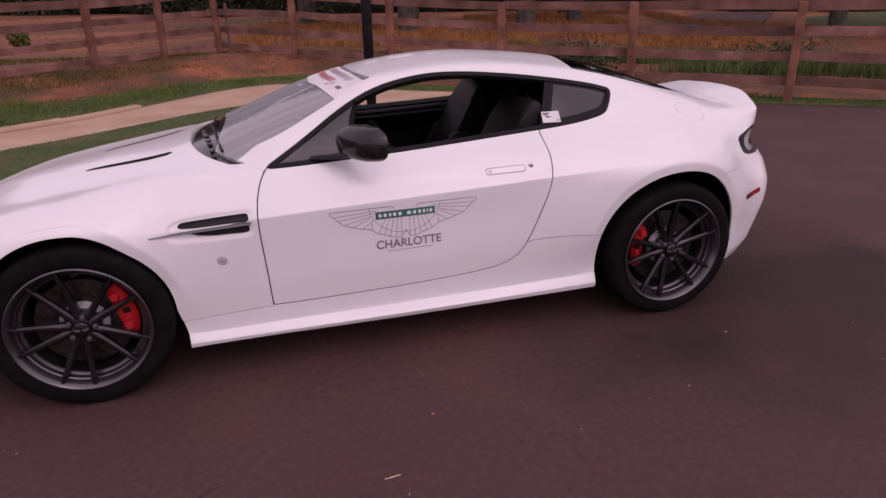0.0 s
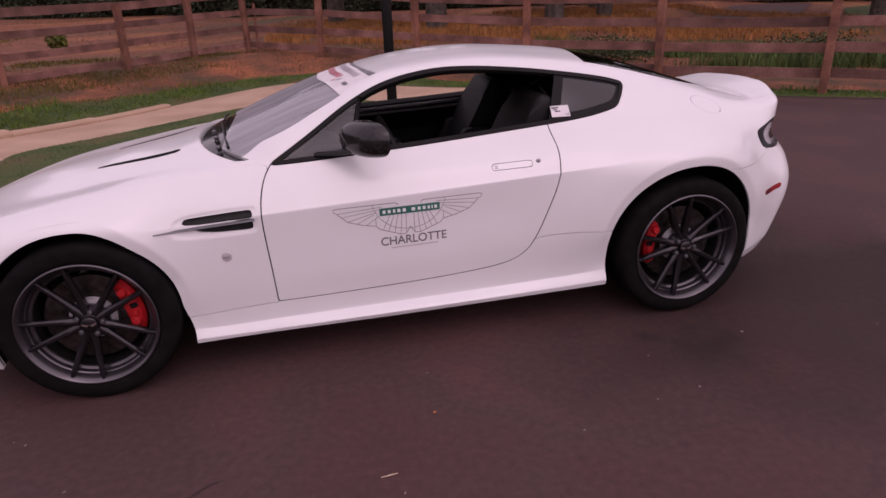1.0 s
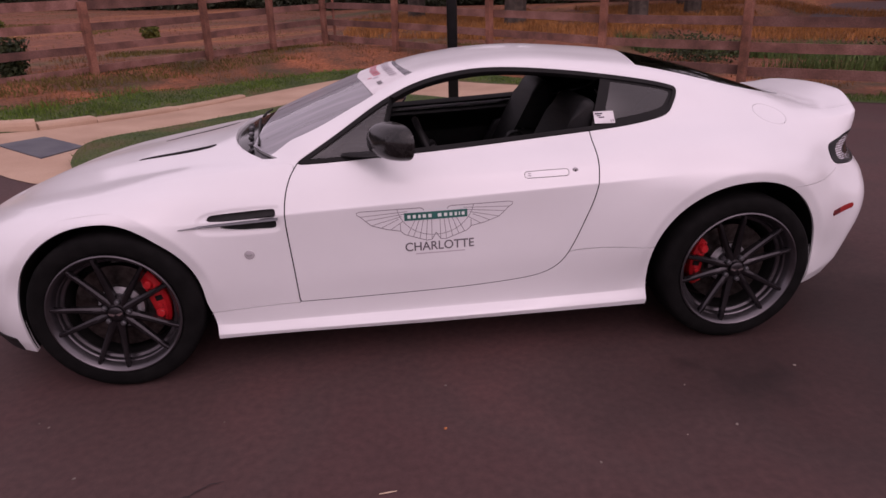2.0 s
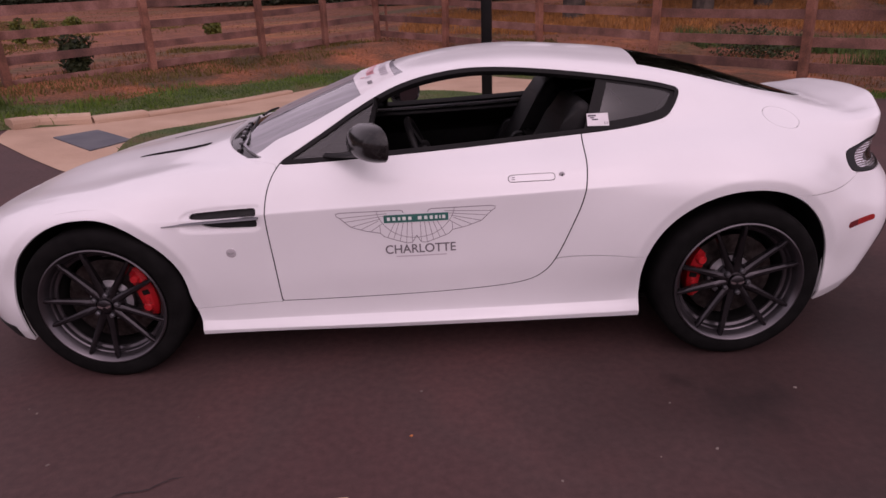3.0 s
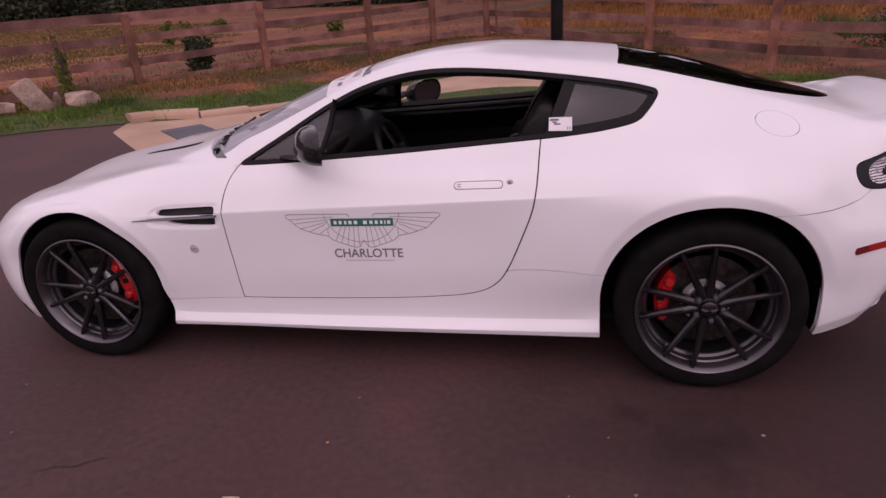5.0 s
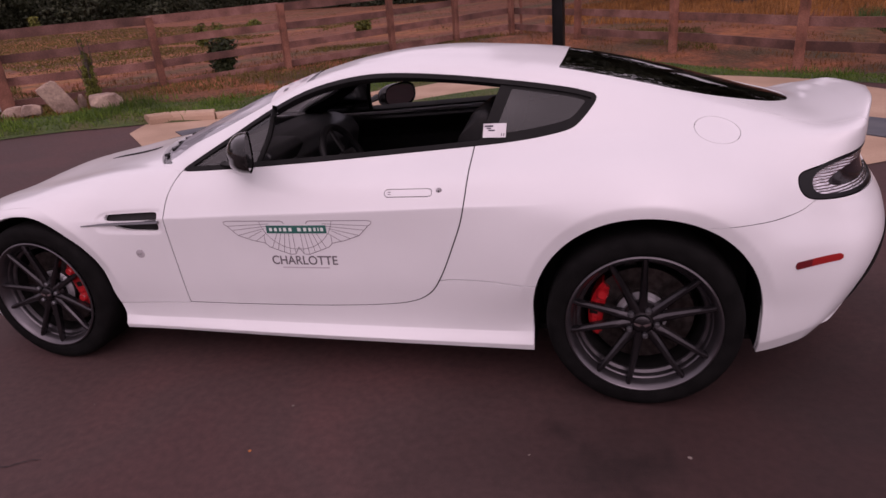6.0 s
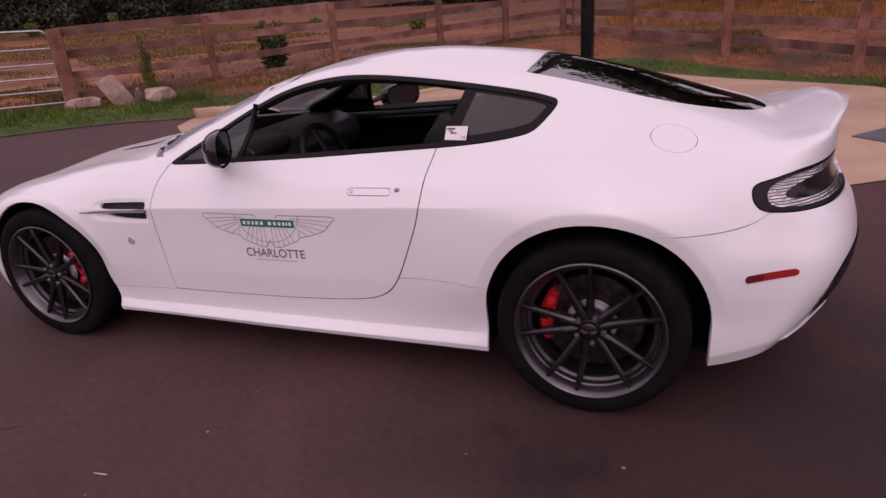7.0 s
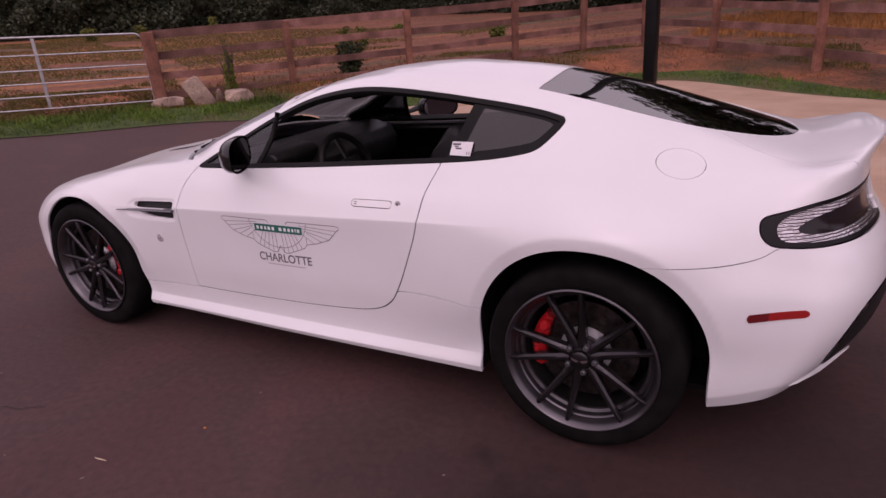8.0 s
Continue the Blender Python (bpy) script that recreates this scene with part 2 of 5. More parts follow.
ROCK = varied(material("field_stone", (0.32, 0.26, 0.22), 0.9), [(0.16, 0.105, 0.082), (0.27, 0.185, 0.145), (0.36, 0.26, 0.20)], 4, 8, bump=0.5, bump_scale=14, distance=0.03, fine=0.25, fine_scale=30)


# ---- mesh helpers ----
def mesh_object(name, verts, faces, mat, parent=None, label="", smooth=False, normals=None):
    me = bpy.data.meshes.new(name)
    me.from_pydata([tuple(v) for v in verts], [], [tuple(f) for f in faces])
    me.materials.append(mat)
    if smooth or normals is not None:
        me.polygons.foreach_set("use_smooth", [True] * len(me.polygons))
    if normals is not None:
        me.normals_split_custom_set_from_vertices([tuple(n) for n in normals])
    ob = new(name, me)
    if parent is not None:
        ob.parent = parent
    if label:
        tagged(ob, label)
    return ob


def part(name, bm, mat, parent=None, label="", smooth=False, angle=40):
    me = bpy.data.meshes.new(name)
    bmesh.ops.recalc_face_normals(bm, faces=bm.faces)
    if smooth:
        for f in bm.faces:
            f.smooth = True
        for e in bm.edges:
            if len(e.link_faces) == 2 and e.calc_face_angle(0) > radians(angle):
                e.smooth = False
    bm.to_mesh(me)
    bm.free()
    me.materials.append(mat)
    ob = new(name, me)
    if parent is not None:
        ob.parent = parent
    if label:
        tagged(ob, label)
    return ob


def box(bm, centre, size, turn=None, bevel=0.0, segments=2):
    m = Matrix.Translation(centre) @ (turn.to_4x4() if turn else Matrix.Identity(4)) @ Matrix.Diagonal((*size, 1))
    r = bmesh.ops.create_cube(bm, size=1, matrix=m)
    if bevel:
        edges = {e for v in r["verts"] for e in v.link_edges}
        bmesh.ops.bevel(bm, geom=list(edges), offset=bevel, segments=segments, profile=0.5, affect="EDGES")
    return bm


def lathe(bm, profile, centre=(0, 0, 0), axis="y", steps=64, closed=False):
    """Turns (radius, offset along the axis) round the axis."""
    rings = []
    for k in range(steps):
        a = 2 * math.pi * k / steps
        ring = []
        for r, o in profile:
            c, s = r * math.cos(a), r * math.sin(a)
            p = {"y": (c, o, s), "z": (c, s, o), "x": (o, c, s)}[axis]
            ring.append(bm.verts.new(Vector(p) + Vector(centre)))
        rings.append(ring)
    n = len(profile)
    for k in range(steps):
        a, b = rings[k], rings[(k + 1) % steps]
        for j in range(n if closed else n - 1):
            q = [a[j], b[j], b[(j + 1) % n], a[(j + 1) % n]]
            bm.faces.new(q)
    return bm


def tube(bm, path, radius, sides=10, closed=False, caps=True, flat=None):
    """Sweeps a round or oval section along a path. radius: a number or one for each point."""
    pts = [Vector(p) for p in path]
    n = len(pts)
    rings = []
    up = Vector((0, 0, 1))
    for i, p in enumerate(pts):
        a = pts[(i - 1) % n] if closed or i > 0 else p
        b = pts[(i + 1) % n] if closed or i < n - 1 else p
        d = (b - a).normalized()
        u = up if abs(d.dot(up)) < 0.95 else Vector((0, 1, 0))
        s = d.cross(u).normalized()
        w = s.cross(d).normalized()
        r = radius[i] if isinstance(radius, (list, tuple)) else radius
        fx, fz = flat if flat else (1, 1)
        rings.append([bm.verts.new(p + s * (r * fx * math.cos(2 * math.pi * k / sides)) + w * (r * fz * math.sin(2 * math.pi * k / sides))) for k in range(sides)])
    for i in range(n if closed else n - 1):
        a, b = rings[i], rings[(i + 1) % n]
        for k in range(sides):
            bm.faces.new([a[k], a[(k + 1) % sides], b[(k + 1) % sides], b[k]])
    if caps and not closed:
        bm.faces.new(rings[0])
        bm.faces.new(list(reversed(rings[-1])))
    return bm


def smooth01(x, a, b):
    t = np.clip((np.asarray(x, float) - a) / (b - a), 0, 1)
    return t * t * (3 - 2 * t)


def spline(keys):
    """A smooth curve through (x, value) keys with slopes that don't overshoot."""
    xs = np.array([k[0] for k in keys], float)
    ys = np.array([k[1] for k in keys], float)
    h = np.diff(xs)
    d = np.diff(ys) / h
    m = np.zeros(len(xs))
    m[0], m[-1] = d[0], d[-1]
    for i in range(1, len(xs) - 1):
        m[i] = (d[i - 1] * h[i] + d[i] * h[i - 1]) / (h[i - 1] + h[i])
        if d[i - 1] * d[i] < 0:
            m[i] *= 0.4

    def f(x):
        x = np.clip(np.asarray(x, float), xs[0], xs[-1])
        i = np.clip(np.searchsorted(xs, x) - 1, 0, len(xs) - 2)
        t = (x - xs[i]) / h[i]
        return ((1 + 2 * t) * (1 - t) ** 2 * ys[i] + t * (1 - t) ** 2 * h[i] * m[i] + t * t * (3 - 2 * t) * ys[i + 1] + t * t * (t - 1) * h[i] * m[i + 1])
    return f


def outline(points, rounds=3):
    """A closed outline with its corners cut smooth, as an array."""
    p = np.array(points, float)
    for _ in range(rounds):
        q = np.roll(p, -1, axis=0)
        p = np.stack([0.75 * p + 0.25 * q, 0.25 * p + 0.75 * q], 1).reshape(-1, p.shape[1])
    return p


def inside_distance(poly, a, b):
    """Signed distance of the points (a, b) to a closed outline; negative inside."""
    a, b = np.asarray(a, float), np.asarray(b, float)
    best = np.full(a.shape, 1e9)
    inside = np.zeros(a.shape, bool)
    n = len(poly)
    for i in range(n):
        x0, y0 = poly[i]
        x1, y1 = poly[(i + 1) % n]
        dx, dy = x1 - x0, y1 - y0
        l2 = dx * dx + dy * dy
        if l2 < 1e-12:
            continue
        t = np.clip(((a - x0) * dx + (b - y0) * dy) / l2, 0, 1)
        best = np.minimum(best, (a - x0 - t * dx) ** 2 + (b - y0 - t * dy) ** 2)
        if y0 != y1:
            cross = (y0 > b) != (y1 > b)
            inside ^= cross & (a < (x1 - x0) * (b - y0) / (y1 - y0) + x0)
    d = np.sqrt(best)
    return np.where(inside, -d, d)


class Sheet:
    """A surface of polygons whose vertices carry place, normal and section number; it can be cut along curves."""

    def __init__(self, data, polys):
        self.data, self.polys = data, polys

    def col(self, i):
        return self.data[:, i]

    def cut(self, f):
        """The part where f is negative."""
        data = list(self.data)
        keep = f < 0
        seen, polys = {}, []
        for p in self.polys:
            k = [keep[i] for i in p]
            if all(k):
                polys.append(p)
                continue
            if not any(k):
                continue
            out = []
            for j, a in enumerate(p):
                b = p[(j + 1) % len(p)]
                if keep[a]:
                    out.append(a)
                if keep[a] != keep[b]:
                    key = (a, b) if a < b else (b, a)
                    if key not in seen:
                        t = f[key[0]] / (f[key[0]] - f[key[1]])
                        t = min(max(t, 0.002), 0.998)
                        seen[key] = len(data)
                        data.append(self.data[key[0]] * (1 - t) + self.data[key[1]] * t)
                    out.append(seen[key])
            if len(out) > 2:
                polys.append(tuple(out))
        return Sheet(np.array(data), polys).tidy()

    def tidy(self):
        if not self.polys:
            return self
        used = sorted({i for p in self.polys for i in p})
        at = {o: n for n, o in enumerate(used)}
        return Sheet(self.data[used], [tuple(at[i] for i in p) for p in self.polys])

    def pieces(self):
        """The connected pieces, each a sheet of its own."""
        root = list(range(len(self.data)))

        def top(i):
            while root[i] != i:
                root[i] = root[root[i]]
                i = root[i]
            return i
        for p in self.polys:
            for i in p[1:]:
                root[top(i)] = top(p[0])
        groups = {}
        for p in self.polys:
            groups.setdefault(top(p[0]), []).append(p)
        return [Sheet(self.data, ps).tidy() for ps in groups.values()]

    def moved(self, d):
        data = self.data.copy()
        data[:, :3] += data[:, 3:6] * d
        return Sheet(data, self.polys)

    def mirrored(self):
        data = self.data.copy()
        data[:, 1] *= -1
        data[:, 4] *= -1
        return Sheet(data, [tuple(reversed(p)) for p in self.polys])

    def joined(self, other):
        n = len(self.data)
        return Sheet(np.vstack([self.data, other.data]), self.polys + [tuple(i + n for i in p) for p in other.polys])

    def build(self, name, mat, parent=None, label="", fold=0.02, centre_open=True):
        """One mesh, its free edges folded inwards by fold metres (not those on the middle plane)."""
        v = [tuple(r[:3]) for r in self.data]
        n = [Vector(r[3:6]).normalized() for r in self.data]
        faces = list(self.polys)
        if fold:
            count = {}
            for p in self.polys:
                for j, a in enumerate(p):
                    b = p[(j + 1) % len(p)]
                    key = (a, b) if a < b else (b, a)
                    count[key] = (0, a, b) if key in count else (1, a, b)
            edges = [(a, b) for c, a, b in count.values() if c]
            edge_n = {}
            for a, b in edges:
                if centre_open and abs(v[a][1]) < 1e-4 and abs(v[b][1]) < 1e-4:
                    continue
                d = (Vector(v[b]) - Vector(v[a]))
                o = d.cross(n[a])
                for i in (a, b):
                    edge_n[i] = edge_n.get(i, Vector((0, 0, 0))) + o
            top, low = {}, {}
            for i, o in edge_n.items():
                o = o.normalized() if o.length > 1e-9 else n[i]
                top[i] = len(v)
                v.append(v[i])
                n.append((o + n[i] * 0.4).normalized())
                low[i] = len(v)
                v.append(tuple(Vector(v[i]) - n[i] * fold - o * fold * 0.08))
                n.append(o)
            for a, b in edges:
                if a in top and b in top and not (centre_open and abs(v[a][1]) < 1e-4 and abs(v[b][1]) < 1e-4):
                    faces.append((top[b], top[a], low[a], low[b]))
        return mesh_object(name, v, faces, mat, parent, label, normals=n)


# ---- the ground ----
def far_side(x, y):
    """How far a place lies beyond the kerb of the walk, in metres; negative on the road's side."""
    return inside_distance(WALK_FAR, x, y)


WALK_FAR = outline([(-40, -60), (-18, -6), (-10, 0.2), (-7.55, 2.0), (-6.8, 2.72), (-6.15, 3.85), (-5.4, 4.48), (-5.15, 4.72), (-4.55, 5.1), (-4.05, 5.72), (-3.2, 6.82), (-2.35, 7.92), (-1.5, 9.0), (-.9, 9.6), (-.2, 9.95), (.6, 9.6), (1.84, 8.45), (2.9, 7.75), (4.0, 6.9), (5.2, 5.75), (6.3, 4.85), (7.7, 3.8), (13, -1), (30, -20), (30, -60)], 2)


def height(x, y):
    """The lie of the land."""
    x, y = np.asarray(x, float), np.asarray(y, float)
    u = -0.5 * x + 0.5 * y
    d = far_side(x, y)
    rise = smooth01(u, 2.0, 5.2)
    far = np.hypot(x, y)
    left = smooth01(-x, 6, 28)
    s = np.clip(-.62 * (x + 7.97) - .78 * (y - 4.93), .4, 5.0)
    hollow = np.exp(-((x + 7.97 + .62 * s) ** 2 + (y - 4.93 + .78 * s) ** 2) / 1.4)
    return (0.28 * smooth01(-x, 2.5, 8.0) + rise * (0.07 * smooth01(d, -0.02, 0.2) + 0.20 * smooth01(d, 0.2, 3.0)) + 0.1 * rise * smooth01(y, 6, 12)
            + smooth01(d, 0.3, 2.6) * (0.15 * np.exp(-((x + 1.6) ** 2 + (y - 12.4) ** 2) / 10) + 0.09 * np.exp(-((x - 2.9) ** 2 + (y - 9.2) ** 2) / 4)
                                       - 0.10 * np.exp(-((x + 7.2) ** 2 + (y - 5.9) ** 2) / 4) - 0.22 * hollow)
            + (0.70 + 0.45 * left) * smooth01(far, 13, 48) * smooth01(d, 0, 4) + 3.0 * smooth01(far, 60, 300))


def paved_height(x, y):
    """The road and the walk, which pass under the edge of the verge."""
    u = -0.5 * x + 0.5 * y
    return 0.28 * smooth01(-x, 2.5, 8.0) + 0.1 * smooth01(u, 2.0, 5.2) * smooth01(y, 6, 12)


def ground_sheet(xs, ys, lift=0.0):
    X, Y = np.meshgrid(xs, ys, indexing="ij")
    Z = height(X.ravel(), Y.ravel()) + lift
    n = len(ys)
    data = np.stack([X.ravel(), Y.ravel(), Z, 0 * Z, 0 * Z, 0 * Z + 1, 0 * Z], 1)
    polys = [(i * n + j, (i + 1) * n + j, (i + 1) * n + j + 1, i * n + j + 1) for i in range(len(xs) - 1) for j in range(n - 1)]
    return Sheet(data, polys)


def build_ground(s, name, mat, label):
    ob = mesh_object(name, s.data[:, :3], s.polys, mat, smooth=True)
    return tagged(ob, label, "ground", kind="structure")


def warped(a, b, near, n):
    t = np.linspace(-1, 1, n)
    return np.where(t < 0, -1, 1) * np.abs(t) ** 2.6 * np.where(t < 0, -a, b) + near


EARTH = varied(material("dry_field_soil_and_grass", (0.2, 0.12, 0.06), 0.95), [(0.050, 0.047, 0.013), (0.084, 0.050, 0.015), (0.138, 0.046, 0.019), (0.165, 0.050, 0.021), (0.25, 0.088, 0.028), (0.092, 0.054, 0.016)], 0.42, 10, bands=(1.06, 0.12), bump=0.6, bump_scale=9, distance=0.05, fine=0.5, fine_scale=5, use="World", lo=0.30, hi=0.70)
LAWN = varied(material("lawn_soil", (0.07, 0.075, 0.025), 0.95), [(0.030, 0.055, 0.010), (0.048, 0.075, 0.016), (0.085, 0.070, 0.026)], 1.6, 8, bump=1.0, bump_scale=40, distance=0.03, fine=0.4, fine_scale=40, use="World")
CLAY = varied(material("red_clay_and_mulch", (0.13, 0.06, 0.04), 0.95), [(0.052, 0.036, 0.013), (0.135, 0.050, 0.021), (0.27, 0.085, 0.032)], 0.9, 10, bump=1.0, bump_scale=22, distance=0.05, fine=0.5, fine_scale=16, use="World", lo=0.34, hi=0.66)
plain = ground_sheet(warped(-600, 600, 0, 170), warped(-600, 600, 4, 170), -0.03)
plain.data[:, 2] -= .12 * (1 - smooth01(np.hypot(plain.col(0), plain.col(1)), 12, 17))
build_ground(plain, "ground", EARTH, "dry reddish field ground with patches of straw grass")
near = ground_sheet(np.linspace(-30, 30, 200), np.linspace(-20, 14, 150))
road = near.cut(far_side(near.col(0), near.col(1)) - .25)
road.data[:, 2] = paved_height(road.col(0), road.col(1))
ISLAND = outline([(-3.42, 3.8), (-3.48, 4.5), (-2.88, 5.15), (-2.13, 5.98), (-1.45, 6.75), (-.65, 7.32), (.1, 7.35), (.8, 6.9), (1.7, 5.5), (2.2, 4.2), (2.3, 3.0), (2.1, 2.2), (0, 1.9), (-2.4, 2.2), (-3.1, 2.9)], 2)
WALK_NEAR = outline([(-5.42, 4.48), (-3.74, 2.97), (-3.2, 2.6), (0, 2.0), (2.3, 2.0), (2.95, 2.39), (4.3, 3.2), (4.9, 4.6), (4.2, 6.4), (2.5, 10), (-2, 12), (-5.45, 8)], 1)
build_ground(road, "road", ASPHALT, "dark asphalt car park with fine grit, faint stains and painted shade by the car")
fine_g = ground_sheet(np.linspace(-6, 5.5, 190), np.linspace(1.5, 10.5, 150), 0.008)
paving = fine_g.cut(np.maximum(far_side(fine_g.col(0), fine_g.col(1)) - .06, inside_distance(WALK_NEAR, fine_g.col(0), fine_g.col(1))))
paving = paving.cut(-inside_distance(ISLAND, paving.col(0), paving.col(1)))
paving.data[:, 2] = paved_height(paving.col(0), paving.col(1)) + .008
build_ground(paving, "pavement", CONCRETE, "pale tan concrete walk curving round a grass island")
island = fine_g.cut(inside_distance(ISLAND, fine_g.col(0), fine_g.col(1)))
island.data[:, 2] += 0.05
build_ground(island, "lawn_island", LAWN, "short green lawn between the walk and the car park")


def verge_width(x):
    """The grass verge is broad by the gate and narrow along the walk."""
    return 1.2 - .55 * smooth01(x, -4.5, -1.5)


verge = ground_sheet(np.linspace(-15, 11, 330), np.linspace(-3, 15, 230), 0.006)
fd = far_side(verge.col(0), verge.col(1))
wob = np.array([noise.noise((x * .7, y * .7, 3.0)) for x, y in zip(verge.col(0), verge.col(1))])
grassy = verge_width(verge.col(0)) + .3 * wob
strip_ = verge.cut(np.maximum(0.0 - fd, fd - grassy))
build_ground(strip_, "lawn_verge", LAWN, "rough green grass verge behind the kerb")
clay = verge.cut(np.maximum(grassy - fd, fd - 3.6 - .8 * wob))
edge_field = verge.cut(np.maximum(3.55 + .8 * wob - fd, fd - 9))
build_ground(edge_field, "field", EARTH, "dry field ground behind the fence with bands of straw and weeds")
build_ground(clay, "clay_bank", CLAY, "bare red clay bank with thin dry grass under the fence")

# a grey track and a mown lawn far out in the field
TRACK = outline([(15.5, 19.6), (20.0, 25.2), (27, 33), (31, 31), (24.5, 24.5), (19.2, 19.2)], 1)
FAR_LAWN = outline([(21.0, 18.4), (28.3, 26), (38, 24), (34, 12), (23.5, 14.5)], 1)
out = ground_sheet(np.linspace(14, 40, 60), np.linspace(10, 36, 60), 0.03)
build_ground(out.cut(inside_distance(TRACK, out.col(0), out.col(1))), "track", ASPHALT, "grey track across the field")
build_ground(out.cut(inside_distance(FAR_LAWN, out.col(0), out.col(1))), "far_lawn", LAWN, "green lawn far out in the field")


def prism(bm, path, section):
    """Sweeps an upright section (offset to the left of the path, height) along a path."""
    pts = [Vector(p) for p in path]
    rows = []
    for i, p in enumerate(pts):
        d = pts[min(i + 1, len(pts) - 1)] - pts[max(i - 1, 0)]
        d.z = 0
        d.normalize()
        left = Vector((-d.y, d.x, 0))
        rows.append([bm.verts.new(p + left * o + Vector((0, 0, h))) for o, h in section])
    n = len(section)
    for i in range(len(rows) - 1):
        for j in range(n):
            bm.faces.new([rows[i][j], rows[i][(j + 1) % n], rows[i + 1][(j + 1) % n], rows[i + 1][j]])
    bm.faces.new(rows[0])
    bm.faces.new(list(reversed(rows[-1])))
    return bm


# kerb behind the walk
kerb = tagged(new("kerb"), "pale concrete kerb with joints behind the walk", "kerb", kind="structure")
KERB = [(-5.16, 4.70), (-4.98, 4.98), (-4.45, 5.26), (-3.98, 5.84), (-3.2, 6.85), (-2.38, 7.92)]
for kh, (ax, ay), (bx_, by) in zip((1.2, 1.2, .85, .6, .5), KERB[:-1], KERB[1:]):
    pts = []
    for t in np.linspace(0.004, 0.996, 6):
        x, y = ax + (bx_ - ax) * t, ay + (by - ay) * t
        pts.append((x, y, float(height(x + .2, y - .25)) + .0))
    part("kerbstone", prism(bmesh.new(), pts, [(-.07, -.1), (-.066, .07 * kh), (-.05, .105 * kh), (-.02, .12 * kh), (.10, .125 * kh), (.13, .11 * kh), (.135, -.1)]), CONCRETE, kerb)

# tactile pads
for name, pts in (("tactile_pad", [(-4.44, 4.30), (-4.16, 4.80), (-3.50, 4.26), (-3.70, 3.68)]), ("tactile_pad", [(3.04, 3.88), (3.52, 4.40), (4.0, 3.9), (3.5, 3.35)])):
    bm = bmesh.new()
    lo = [bm.verts.new((x, y, float(height(x, y)) + .006)) for x, y in pts]
    hi = [bm.verts.new((x, y, float(height(x, y)) + .02)) for x, y in pts]
    bm.faces.new(hi)
    for i in range(4):
        bm.faces.new([lo[i], lo[(i + 1) % 4], hi[(i + 1) % 4], hi[i]])
    tagged(part(name, bm, PAD), "dark grey tactile warning pad set in the concrete ramp", "paving", kind="structure")

# ---- fence ----
# posts along its two runs: (x, y), height of the lowest rail's middle, gap between rails
RUN_A = [((-7.96, 5.05), .45, .34), ((-6.47, 6.88), .44, .36), ((-4.97, 8.72), .50, .355), ((-3.45, 10.65), .58, .345), ((-2.34, 11.98), .635, .36), ((-1.27, 13.34), .69, .365)]
RUN_B = [((-1.27, 13.34), .69, .365), ((.40, 11.86), .575, .385), ((2.22, 10.01), .46, .365), ((3.92, 8.19), .335, .37), ((5.57, 6.40), .29, .37), ((7.21, 4.62), .30, .355), ((8.85, 2.84), .28, .355), ((10.5, 1.06), .27, .355)]
fence = tagged(new("fence"), "weathered brown wooden fence with four rails between posts", "fence")
rng = random.Random(4)


def board(a, b, z0, z1, width, thick, parent, name, out):
    """A sawn board from a to b, a little warped."""
    a, b = Vector((a.x, a.y, z0)), Vector((b.x, b.y, z1))
    d = (b - a).normalized()
    side_v = Vector((-d.y, d.x, 0)).normalized() * out
    bm = bmesh.new()
    rows = []
    sag, bow = rng.uniform(-.012, .012), rng.uniform(-.01, .01)
    for k in range(6):
        t = k / 5
        p = a.lerp(b, t) + side_v + Vector((0, 0, sag * 4 * t * (1 - t)))
        q = side_v.normalized() * (thick / 2)
        h = Vector((0, 0, width / 2 * (1 + rng.uniform(-.04, .04))))
        p = p + side_v.normalized() * (bow * 4 * t * (1 - t))
        rows.append([bm.verts.new(p - q - h), bm.verts.new(p + q - h), bm.verts.new(p + q + h), bm.verts.new(p - q + h)])
    for i in range(5):
        for j in range(4):
            bm.faces.new([rows[i][j], rows[i][(j + 1) % 4], rows[i + 1][(j + 1) % 4], rows[i + 1][j]])
    bm.faces.new(rows[0])
    bm.faces.new(list(reversed(rows[-1])))
    return part(name, bm, WOOD, parent)


def post(p, z, top, turn, width, parent):
    bm = bmesh.new()
    lean = Euler((rng.uniform(-.02, .02), rng.uniform(-.02, .02), turn + rng.uniform(-.08, .08))).to_matrix()
    box(bm, (p.x, p.y, (z - .15 + top) / 2), (width, width, top - z + .15), lean, bevel=.01, segments=1)
    for v in bm.verts:
        if v.co.z > top - .1:
            v.co += Vector((rng.uniform(-.006, .006), rng.uniform(-.006, .006), rng.uniform(-.012, .006)))
    return part("post", bm, POST_WOOD, parent)


for run in (RUN_A, RUN_B):
    for i, ((x, y), low, gap_z) in enumerate(run):
        (ax, ay), (bx, by) = run[max(0, i - 1)][0], run[min(len(run) - 1, i + 1)][0]
        heading = math.atan2(by - ay, bx - ax)
        if not (run is RUN_B and i == 0):
            post(Vector((x, y)), float(height(x, y)), low + 3 * gap_z + .055, heading, 0.21 if run is RUN_A and i == 0 else .118, fence)
    for (pa, low_a, gap_a), (pb, low_b, gap_b) in zip(run[:-1], run[1:]):
        for k in range(4):
            board(Vector(pa), Vector(pb), low_a + k * gap_a + rng.uniform(-.012, .012), low_b + k * gap_b + rng.uniform(-.012, .012), (.145 if k == 3 else .124) if run is RUN_A else .138, .04, fence, "rail", .085)
# a short stake beside the corner
post(Vector((-1.02, 13.28)), float(height(-1.02, 13.28)), 1.62, .4, .05, fence)

